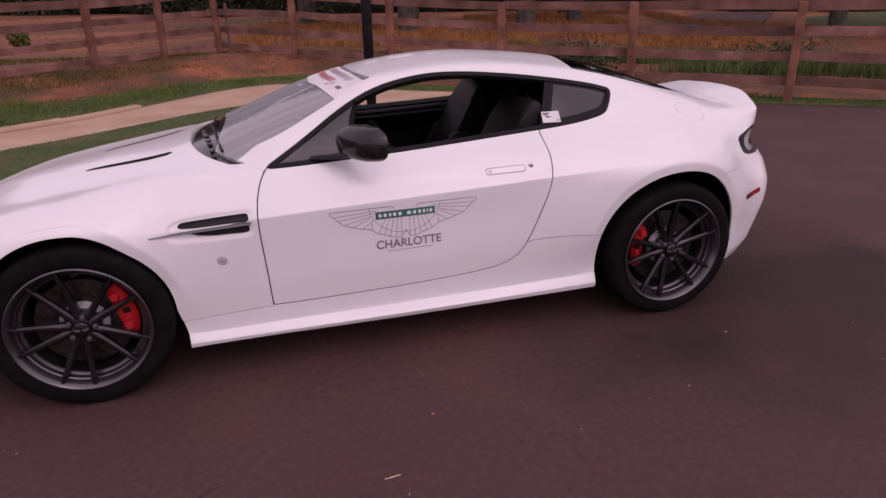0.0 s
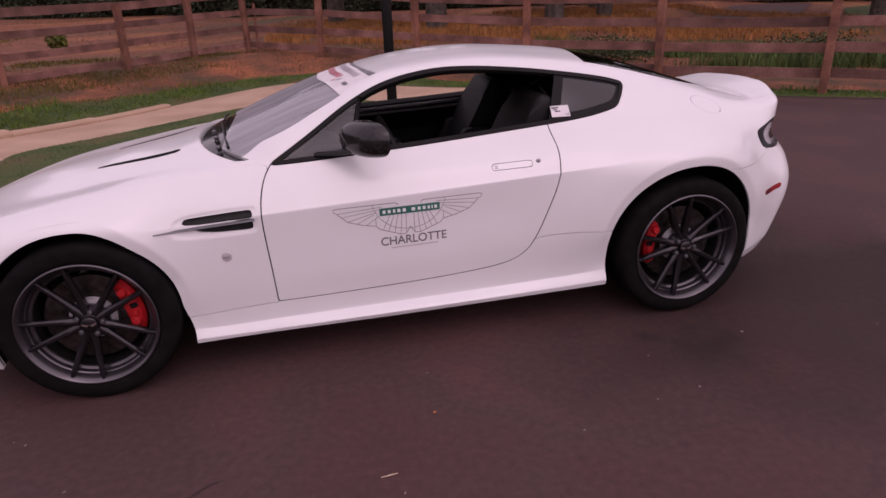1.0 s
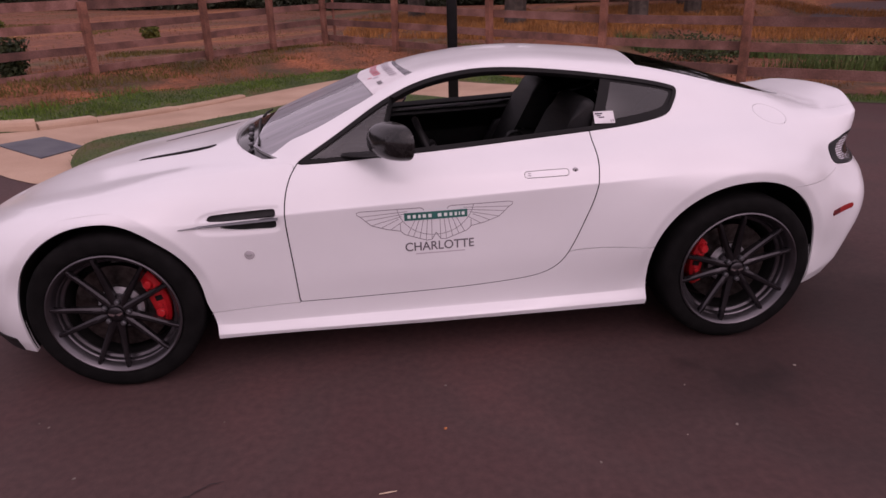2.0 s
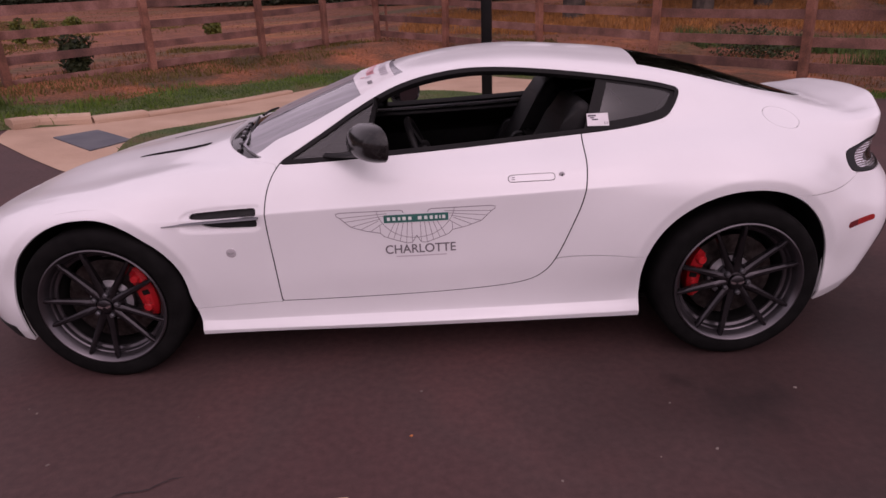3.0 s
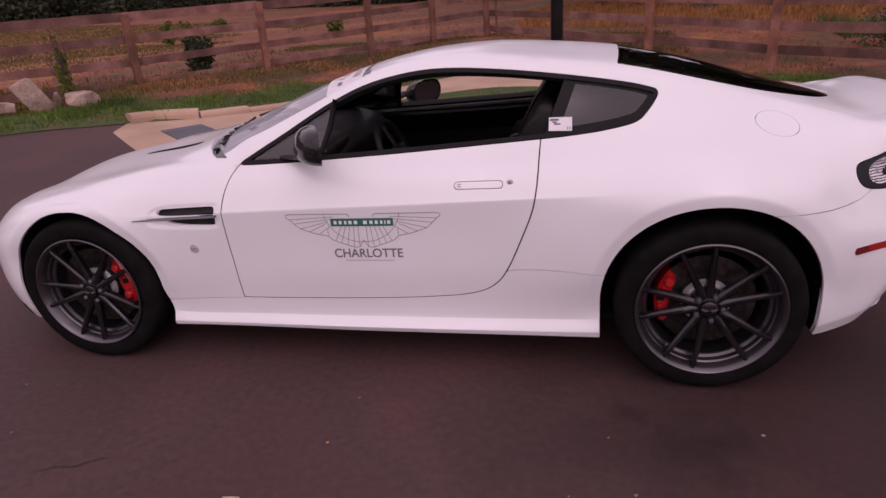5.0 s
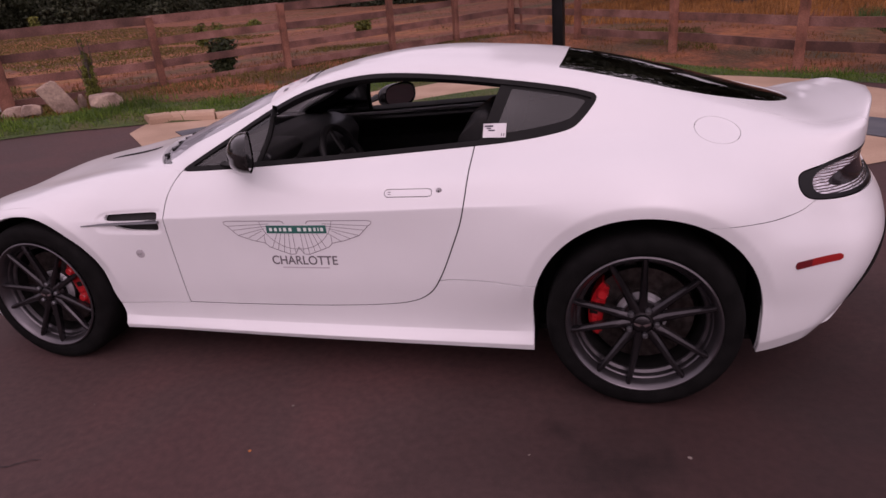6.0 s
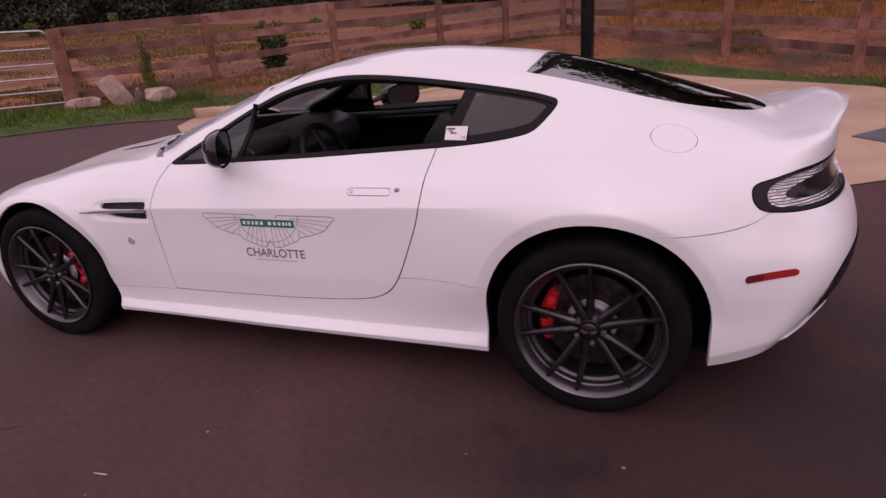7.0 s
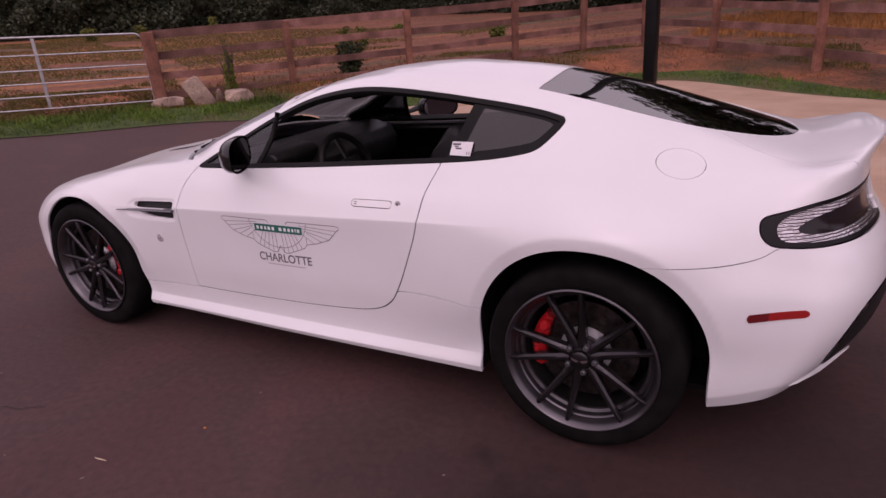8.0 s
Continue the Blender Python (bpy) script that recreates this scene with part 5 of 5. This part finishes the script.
# ---- wheels ----
def wheel(x, side, width, phase):
    w = part("wheel", lathe(bmesh.new(), [(.25, -.092), (.254, -.104), (.262, -.110), (.275, -.114), (.300, -.114), (.318, -.110), (.3285, -.100), (.334, -.082), (.335, -.05), (.335, 0), (.335, .06), (.33, .095), (.30, .115), (.25, .113), (.232, .1)],
                            (0, 0, 0), steps=96, closed=True), RUBBER, car, "tyre on a dark multi-spoke wheel", smooth=True)
    rim = part("rim", lathe(bmesh.new(), [(.261, -.106), (.2665, -.111), (.2665, -.116), (.261, -.118), (.255, -.114), (.246, -.098), (.2385, -.080), (.235, -.078), (.232, -.074), (.230, -.060), (.219, -.056), (.216, -.050)],
                            steps=96), RIM_LIP, w, smooth=True, angle=30)
    part("wheel_barrel", lathe(bmesh.new(), [(.216, -.050), (.208, -.03), (.205, .05), (.23, .11), (.24, .11)], steps=72), UNDER, w, smooth=True)
    hub_y = -.078
    for k in range(5):
        for sgn in (-1, 1):
            a0 = radians(phase + 72 * k)
            a1 = a0 + sgn * radians(13.5)
            b = bmesh.new()
            secs = []
            for t in np.linspace(0, 1, 8):
                foot = a0 + sgn * radians(15)
                p0 = Vector((.040 * math.cos(foot), 0, .040 * math.sin(foot)))
                p1 = Vector((.258 * math.cos(a1), 0, .258 * math.sin(a1)))
                c = p0.lerp(p1, t)
                along = (p1 - p0).normalized()
                side_v = Vector((-along.z, 0, along.x))
                hw = .0115 - .0015 * t + .006 * (1 - t) ** 2
                yo = hub_y - .014 - .022 * t ** 1.5 + (.0 if t < .95 else .006)
                depth = .034 - .014 * t
                secs.append([c + side_v * (-hw) + Vector((0, yo + depth, 0)), c + side_v * (-hw) + Vector((0, yo + .007, 0)), c + side_v * (-hw * .45) + Vector((0, yo, 0)),
                             c + side_v * (hw * .45) + Vector((0, yo, 0)), c + side_v * hw + Vector((0, yo + .007, 0)), c + side_v * hw + Vector((0, yo + depth, 0))])
            rows = [[b.verts.new(p) for p in s] for s in secs]
            for i in range(len(rows) - 1):
                for j in range(6):
                    b.faces.new([rows[i][j], rows[i][(j + 1) % 6], rows[i + 1][(j + 1) % 6], rows[i + 1][j]])
            b.faces.new(rows[0])
            b.faces.new(rows[-1])
            part("spoke", b, RIM, rim, smooth=True, angle=40)
    part("hub_cap", lathe(bmesh.new(), [(0, hub_y - .026), (.024, hub_y - .026), (.030, hub_y - .023), (.032, hub_y - .012), (.06, hub_y - .006), (.072, hub_y + .01), (.07, hub_y + .04)], steps=40), RIM, rim, smooth=True)
    b = bmesh.new()
    for q in (-1, 1):
        vs_ = [b.verts.new((q * .001, hub_y - .0275, -.001)), b.verts.new((q * .029, hub_y - .0275, .008)), b.verts.new((q * .027, hub_y - .0275, -.001)), b.verts.new((q * .011, hub_y - .0275, -.009))]
        b.faces.new(vs_)
    part("cap_emblem", b, CHROME, rim)
    for k in range(5):
        a = radians(phase + 36 + 72 * k)
        part("wheel_nut", lathe(bmesh.new(), [(0, hub_y - .026), (.007, hub_y - .026), (.0105, hub_y - .021), (.0115, hub_y)], (.050 * math.cos(a), 0, .050 * math.sin(a)), steps=8), SILVER_DARK, rim)
    brake = part("brake_disc", lathe(bmesh.new(), [(.06, -.034), (.098, -.034), (.098, -.024), (.178, -.024), (.180, -.021), (.180, .002), (.06, .002)], steps=72), DISC, w, smooth=True, angle=30)
    part("disc_bell", lathe(bmesh.new(), [(.0, -.052), (.062, -.052), (.080, -.048), (.090, -.034), (.098, -.026)], steps=48), HUB, brake, smooth=True)
    ca = radians(172 if x > 0 else 14)
    if side > 0:
        ca = math.pi - ca
    b = bmesh.new()
    arc = []
    for t in np.linspace(-1, 1, 11):
        a = ca + t * radians(35)
        r0 = (.133 if x > 0 else .128) + .02 * t * t
        r1 = .186 if x > 0 else .199
        bulge = -.050 - .012 * (1 - t * t)
        arc.append([Vector((r * math.cos(a), yy, r * math.sin(a))) for r, yy in ((r0, bulge + .008), (r0 + .015, bulge), (r1 - .014, bulge - .002), (r1, bulge + .012), (r1, .02), (r0, .02))])
    rows = [[b.verts.new(p) for p in s] for s in arc]
    for i in range(10):
        for j in range(6):
            b.faces.new([rows[i][j], rows[i][(j + 1) % 6], rows[i + 1][(j + 1) % 6], rows[i + 1][j]])
    b.faces.new(rows[0])
    b.faces.new(rows[-1])
    cal = part("brake_caliper", b, RED, w, "red brake caliper", smooth=True, angle=35)
    for da in (-.42, .42):
        part("caliper_boss", lathe(bmesh.new(), [(0, -.070), (.014, -.070), (.020, -.064), (.023, -.045)], (.162 * math.cos(ca + da), 0, .162 * math.sin(ca + da)), steps=16), RED, cal, smooth=True)
    part("pad_window", box(bmesh.new(), (.168 * math.cos(ca), -.063, .168 * math.sin(ca)), (.030, .006, .022), Euler((0, -ca, 0)).to_matrix(), bevel=.002, segments=1), UNDER, cal)
    for da in (-.2, .2):
        part("caliper_bolt", lathe(bmesh.new(), [(0, -.067), (.009, -.067), (.011, -.063), (.011, -.05)], (.165 * math.cos(ca + da), 0, .172 * math.sin(ca + da)), steps=8), RED, cal)
    b = bmesh.new()
    tube(b, [(.0, .02, .02), (-.09 if x > 0 else .06, .03, .10), (-.03, .04, .17)], .018, 8)
    part("suspension_upright", b, UPRIGHT, w)
    part("wheel_barrel_back", lathe(bmesh.new(), [(0, .075), (.205, .075)], steps=48), UNDER, w)
    rim.scale = (.965, 1, .965) if x < 0 else (.985, 1, .985)
    w.location = (x, side * (.744 if x < 0 else .748), .335)
    w.scale = (1, width / .235, 1)
    if side > 0:
        w.rotation_euler = (0, 0, math.pi)
    return w


wheel(-1.3, -1, .235, 257)
wheel(1.3, -1, .265, 247)
wheel(-1.3, 1, .235, 200)
wheel(1.3, 1, .265, 220)
for wx, r, squash in ((-1.294, .366, .25), (1.305, .387, .25)):
    for sy in (-1, 1):
        b = bmesh.new()
        edge_pts = []
        for dz in np.linspace(-.15 if wx > 0 else -.165, 0, 5)[:-1]:
            edge_pts.append((math.sqrt(r * r - (squash * dz) ** 2), dz))
        for a in np.linspace(0, math.pi, 41):
            ra = r - (float(tight_arch(a)) if wx < 0 else 0)
            edge_pts.append((ra * math.cos(a), ra * math.sin(a)))
        edge_pts += [(-px_, dz) for px_, dz in reversed(edge_pts[:4])]
        rows = []
        for dx, dz in edge_pts:
            q, nrm = on_side(wx + dx, .345 + dz, 0)
            y0 = abs(q.y) - .008
            rows.append([b.verts.new((wx + dx, sy * yy, .345 + dz)) for yy in (y0, y0 - .05, .50)])
        mid = b.verts.new((wx, sy * .50, .345))
        for i in range(len(rows) - 1):
            for j in range(2):
                b.faces.new([rows[i][j], rows[i + 1][j], rows[i + 1][j + 1], rows[i][j + 1]])
            b.faces.new([rows[i][2], rows[i + 1][2], mid])
        part("wheel_house", b, UNDER, car)
# black bars and wiper spindles in the scuttle
for k in range(7):
    y = -.50 + .07 * k
    q, nrm = on_top(-.755 - .010 * k, y, -.008)
    part("scuttle_bar", box(bmesh.new(), q, (.02, .03, .012), None, .003, 1), SILVER_DARK if k % 2 else BLACK_GLOSS, car)


# ---- grass, weeds and trees ----
def leafy(name, c0, c1, rough=0.6):
    """A leaf material that varies from clump to clump."""
    m = material(name, c0, rough, spec=0.25)
    nt = m.node_tree
    g = nt.nodes.new("ShaderNodeNewGeometry")
    ramp = nt.nodes.new("ShaderNodeValToRGB")
    ramp.color_ramp.elements[0].color, ramp.color_ramp.elements[1].color = (*c0, 1), (*c1, 1)
    nt.links.new(g.outputs["Random Per Island"], ramp.inputs["Fac"])
    n1 = nt.nodes.new("ShaderNodeTexNoise")
    n1.inputs["Scale"].default_value = 1.3
    nt.links.new(g.outputs["Position"], n1.inputs["Vector"])
    rg = nt.nodes.new("ShaderNodeMapRange")
    rg.inputs[1].default_value, rg.inputs[2].default_value, rg.inputs[3].default_value, rg.inputs[4].default_value = 0.3, 0.7, 0.6, 1.35
    nt.links.new(n1.outputs["Fac"], rg.inputs[0])
    mul = nt.nodes.new("ShaderNodeMixRGB")
    mul.blend_type = "MULTIPLY"
    mul.inputs[0].default_value = 1.0
    nt.links.new(ramp.outputs[0], mul.inputs[1])
    nt.links.new(rg.outputs[0], mul.inputs[2])
    nt.links.new(mul.outputs[0], nt.nodes["Principled BSDF"].inputs["Base Color"])
    return m


GRASS = leafy("green_grass", (0.028, 0.066, 0.006), (0.098, 0.160, 0.018))
DRY = leafy("dry_straw_grass", (0.085, 0.036, 0.009), (0.22, 0.088, 0.020))
STRAW = leafy("ripe_straw_grass", (0.18, 0.076, 0.022), (0.37, 0.155, 0.044))
WEED = leafy("weed_leaves", (0.055, 0.070, 0.012), (0.13, 0.13, 0.024))
YELLOW = leafy("yellow_green_leaves", (0.10, 0.12, 0.02), (0.22, 0.22, 0.05))
BUSH = leafy("dark_bush_leaves", (0.018, 0.030, 0.012), (0.05, 0.065, 0.025))
HEDGE = leafy("shaded_tall_grass", (0.030, 0.060, 0.014), (0.085, 0.125, 0.032))
OLIVE = leafy("olive_weeds", (0.080, 0.060, 0.012), (0.125, 0.094, 0.020))
TREE = leafy("tree_leaves", (0.033, 0.040, 0.024), (0.060, 0.071, 0.039))
BARK = varied(material("tree_bark", (0.06, 0.045, 0.035), 0.9), [(0.035, 0.026, 0.02), (0.08, 0.06, 0.048)], 8, bump=0.6, bump_scale=30)


def blades(name, places, tall, wide, mat, label, seed, category="grass"):
    """Grass blades, one thin bent triangle pair each, as one object."""
    r = np.random.RandomState(seed)
    n = len(places)
    x, y = places[:, 0], places[:, 1]
    z = height(x, y) - 0.01
    h = tall * r.uniform(.45, 1.25, n)
    a = r.uniform(0, 2 * np.pi, n)
    lean = r.uniform(0.1, .6, n) * h
    b = r.uniform(0, 2 * np.pi, n)
    w = wide * r.uniform(.6, 1.3, n)
    dx, dy = np.cos(a) * w, np.sin(a) * w
    lx, ly = np.cos(b) * lean, np.sin(b) * lean
    v = np.stack([np.stack([x - dx, y - dy, z], 1), np.stack([x + dx, y + dy, z], 1),
                  np.stack([x + lx * .35 + dx * .8, y + ly * .35 + dy * .8, z + h * .6], 1), np.stack([x + lx * .35 - dx * .8, y + ly * .35 - dy * .8, z + h * .6], 1),
                  np.stack([x + lx, y + ly, z + h], 1)], 1).reshape(-1, 3)
    i = np.arange(n)[:, None] * 5
    quads = (i + np.array([[0, 1, 2, 3]])).tolist()
    tris = (i + np.array([[3, 2, 4]])).tolist()
    return tagged(mesh_object(name, v.tolist(), quads + tris, mat), label, category, kind="stuff")


def scatter(n, x0, x1, y0, y1, test, seed):
    r = np.random.RandomState(seed)
    p = np.stack([r.uniform(x0, x1, n), r.uniform(y0, y1, n)], 1)
    return p[test(p[:, 0], p[:, 1])]


def clumped(x, y, f, cut):
    return np.array([noise.noise((a * f, b * f, 7.0)) for a, b in zip(x, y)]) > cut


blades("island_grass", scatter(75000, -4.4, 2.4, 1.9, 7.4, lambda x, y: inside_distance(ISLAND, x, y) < -.01, 1), .085, .004, GRASS, "short mown green grass on the island", 2)
blades("verge_grass", scatter(520000, -14, 13, -3, 10.5, lambda x, y: (far_side(x, y) > .06) & (far_side(x, y) < verge_width(x) + .08), 3), .047, .006, GRASS, "rough green grass along the kerb", 4)
tuft = scatter(90000, -13, 8, -3, 10, lambda x, y: (far_side(x, y) > .02) & (far_side(x, y) < verge_width(x) + .3), 5)
tuft = tuft[clumped(tuft[:, 0], tuft[:, 1], 1.1, .12)]
blades("grass_tufts", tuft, .095, .006, GRASS, "taller green grass tufts by the road edge", 6)
dry = scatter(30000, -9, 8, 3, 16, lambda x, y: (far_side(x, y) > .9) & (far_side(x, y) < 5), 7)
dry = dry[clumped(dry[:, 0], dry[:, 1], .8, .05)]
blades("dry_grass", dry, .09, .006, DRY, "thin dry straw grass on the clay bank", 8)
field = scatter(26000, -30, 26, 4, 44, lambda x, y: (far_side(x, y) > 3.2), 9)
field = field[clumped(field[:, 0], field[:, 1], .22, -.05)]
blades("field_grass", field, .06, .006, DRY, "tall dry straw-coloured field grass", 10)
green = scatter(36000, -24, 26, 4, 40, lambda x, y: (far_side(x, y) > 2.6), 11)
green = green[clumped(green[:, 0] + 9, green[:, 1], .3, .2)]
blades("field_weeds", green, .07, .007, OLIVE, "patches of green weeds in the dry field", 12)
west = scatter(95000, -36, -9, 2, 26, lambda x, y: far_side(x, y) > 2.5, 15)
west = west[clumped(west[:, 0] * .6, west[:, 1] * 1.4 + 5, .25, -.16)]
blades("olive_weeds", west, .05, .014, OLIVE, "low olive green weeds beyond the gate", 16)
by_gate = scatter(60000, -12.5, -6.5, .5, 5.8, lambda x, y: (far_side(x, y) > .9) & (far_side(x, y) < 4.2), 19)
by_gate = by_gate[clumped(by_gate[:, 0] * 1.3, by_gate[:, 1] * 1.3, .7, -.12)]
blades("gate_weeds", by_gate, .055, .007, OLIVE, "low olive weeds growing under the steel gate", 20)
lush = scatter(60000, -13, -4.6, -3, 6.4, lambda x, y: (far_side(x, y) > .03) & (far_side(x, y) < 1.5), 23)
lush = lush[clumped(lush[:, 0] + 3, lush[:, 1], 1.5, .02)]
blades("lush_grass", lush, .13, .006, GRASS, "lush uncut green grass round the field stones", 24)
bank = scatter(70000, -10, 3, 3, 13, lambda x, y: (far_side(x, y) > 1.7) & (far_side(x, y) < 5.2), 21)
bank = bank[clumped(bank[:, 0] * .8 + 4, bank[:, 1] * .8, .55, .02)]
blades("bank_weeds", bank, .08, .008, OLIVE, "patches of olive weeds along the foot of the fence", 22)
straw = scatter(60000, -1, 22, 13, 32, lambda x, y: (far_side(x, y) > 3.5) & (x * 1.561 + y * 1.672 > 30), 17)
straw = straw[clumped(straw[:, 0], straw[:, 1], .25, -.12)]
blades("straw_grass", straw, .22, .010, STRAW, "pale ripe straw grass under the trees of the field", 18)
right = scatter(120000, 6.5, 24, 2, 20, lambda x, y: (far_side(x, y) > 1.8) & (x * 1.561 + y * 1.672 > 26.5) & (x * 1.561 + y * 1.672 < 36), 13)
right = right[clumped(right[:, 0], right[:, 1], .35, -.15)]
blades("tall_green_grass", right, .34, .009, HEDGE, "tall green grass behind the fence", 14)


def leaf_cloud(bm_v, bm_f, centre, radius, n, size, r, flat=.8):
    """Small folded leaves in a loose ball."""
    for _ in range(n):
        d = r.normal(size=3)
        d /= np.linalg.norm(d)
        p = np.array(centre) + d * radius * r.uniform(.35, 1.0) ** .6 * np.array((1, 1, flat))
        a, b = r.normal(size=3), r.normal(size=3)
        a /= np.linalg.norm(a)
        b -= a * (a @ b)
        b /= np.linalg.norm(b)
        s = size * r.uniform(.6, 1.4)
        k = len(bm_v)
        bm_v += [tuple(p - a * s), tuple(p + b * s * .5), tuple(p + a * s), tuple(p - b * s * .5)]
        bm_f.append((k, k + 1, k + 2, k + 3))


def shrub(x, y, tall, wide, leaf, mat, seed, name, label, n=900, stems=7, taper=.4):
    r = np.random.RandomState(seed)
    ob = tagged(new(name), label, "shrub")
    z = float(height(x, y))
    ob.location = (x, y, z)
    v, f = [], []
    for k in range(stems):
        a = r.uniform(0, 6.28)
        q = r.uniform(.2, 1) * wide
        top = np.array((math.cos(a) * q, math.sin(a) * q, tall * r.uniform(.55, 1.0)))
        part("stem", tube(bmesh.new(), [(0, 0, -.02), tuple(top * .5 + np.array((0, 0, .03))), tuple(top)], [.012, .009, .004], 5), BARK, ob)
        for t in (.2, .45, .7, .95):
            leaf_cloud(v, f, top * t * np.array((1.2 - taper * t, 1.2 - taper * t, 1)), wide * .52 * (1.2 - taper * t), n // (stems * 4), leaf, r)
    mesh_object("leaves", v, f, mat, ob)
    return ob


shrub(-6.04, 8.12, .60, .34, .042, BUSH, 1, "bush", "dark green leafy bush behind the fence rails", 1500, 9)
shrub(-6.97, 5.80, 1.0, .22, .016, WEED, 2, "tall_weed", "tall thin green weed beside the stones", 5200, 16, 1.05)
shrub(-27.2, 24.8, 1.0, .32, .06, YELLOW, 3, "sapling", "yellow green sapling above the fence", 500, 5)
shrub(-11.2, 15.1, .65, .28, .05, WEED, 4, "bush", "light green bush in the dry field", 700)
shrub(-10.75, 15.5, .62, .22, .05, WEED, 5, "bush", "light green bush in the dry field", 500)
shrub(-6.35, 16.6, .45, .3, .06, WEED, 6, "bush", "light green bush in the dry field", 900)
shrub(-13.4, 22.0, .35, .4, .06, WEED, 7, "bush", "light green bush in the dry field", 900)
shrub(-29.5, 18.8, .6, .45, .06, WEED, 8, "bush", "light green bush in the dry field", 800)
shrub(-28.15, 20.7, .62, .45, .06, WEED, 9, "bush", "light green bush in the dry field", 800)
shrub(7.2, 11.0, .42, 1.1, .035, BUSH, 10, "bush", "dark green bush behind the fence", 2600)
shrub(10.5, 8.6, .40, 1.1, .035, BUSH, 11, "bush", "dark green bush behind the fence", 2600)


def tree_mesh(seed, tall, spread, n, low=.12, leaf=.16):
    """Trunk and crown of one tree, as two meshes."""
    r = np.random.RandomState(seed)
    bm = bmesh.new()
    lean = r.uniform(-.4, .4, 2)
    tube(bm, [(0, 0, -.3), (lean[0] * .2, lean[1] * .2, tall * .25), (lean[0] * .6, lean[1] * .6, tall * .55), (lean[0], lean[1], tall * .9)], [tall * .026, tall * .021, tall * .014, tall * .004], 9)
    v, f = [], []
    limbs = 15
    for k in range(limbs):
        t = low + (.92 - low) * k / limbs
        a = k * 2.4 + r.uniform(-.4, .4)
        reach = spread * (1.05 - .75 * abs(t - .42)) * r.uniform(.65, 1.1)
        s = np.array((lean[0] * t, lean[1] * t, tall * t * .85))
        e = s + np.array((math.cos(a) * reach, math.sin(a) * reach, tall * .10 * r.uniform(.2, 1.4)))
        tube(bm, [tuple(s), tuple((s + e) / 2 + np.array((0, 0, tall * .02))), tuple(e)], [tall * .008, tall * .005, tall * .002], 5)
        for q in (.4, .7, 1.0):
            leaf_cloud(v, f, s + (e - s) * q, spread * .34 * r.uniform(.7, 1.2), n // (limbs * 3), leaf, r, .75)
    leaf_cloud(v, f, (lean[0], lean[1], tall * .9), spread * .4, n // 10, .16, r)
    if low < .1:
        leaf_cloud(v, f, (0, 0, tall * .10), spread * .95, n // 5, leaf, r, .5)
    tm = bpy.data.meshes.new("trunk")
    bm.to_mesh(tm)
    bm.free()
    tm.materials.append(BARK)
    cm = bpy.data.meshes.new("crown")
    cm.from_pydata(v, [], f)
    cm.materials.append(TREE)
    return tm, cm


kinds = [tree_mesh(31 + k, t, s, n, lo, lf) for k, (t, s, n, lo, lf) in enumerate(((9, 3.4, 14000, .0, .15), (10, 3.8, 15000, .0, .16), (7, 3.4, 13000, .0, .15), (12, 4.0, 16000, .02, .17), (12, 4.6, 9000, .40, .17), (11, 4.2, 8000, .44, .16)))]


def tree(x, y, kind, scale, turn):
    ob = tagged(new("tree"), "dark green broadleaf tree at the edge of the field", "tree", "trees round the field")
    ob.matrix_basis = Matrix.Translation((x, y, float(height(x, y)) - .1)) @ Matrix.Rotation(turn, 4, "Z") @ Matrix.Diagonal((scale, scale, scale, 1))
    for nm, me in zip(("trunk", "crown"), kinds[kind]):
        c = new(nm, me)
        c.parent = ob
    return ob


r_t = random.Random(8)
for k in range(48):
    a = radians(180 - 3.1 * k + r_t.uniform(-1, 1))
    d = 62 + r_t.uniform(-3, 5)
    tree(d * math.cos(a), d * math.sin(a) + 1, r_t.randrange(4), r_t.uniform(1.0, 1.3), r_t.uniform(0, 6.28))
for k in range(72):
    a = radians(178 - 2.1 * k + r_t.uniform(-.8, .8))
    d = 46 + (k % 2) * 7 + r_t.uniform(-2, 4) + (6 if 20 < k < 30 else 0)
    tree(d * math.cos(a), d * math.sin(a) + 1, r_t.randrange(4), r_t.uniform(.55, .8), r_t.uniform(0, 6.28))
for k, (x, y, q) in enumerate(((5.4, 21.8, 1.4), (9.7, 20.5, 1.35), (13.3, 23.5, 1.15), (2.2, 29, 1.5), (21.5, 17.5, .9), (24, 12, .9), (27, 4, .9), (26, 21.5, 1.0), (16, 30, 1.0))):
    tree(x, y, 4 + k % 2, q, k * 1.3)
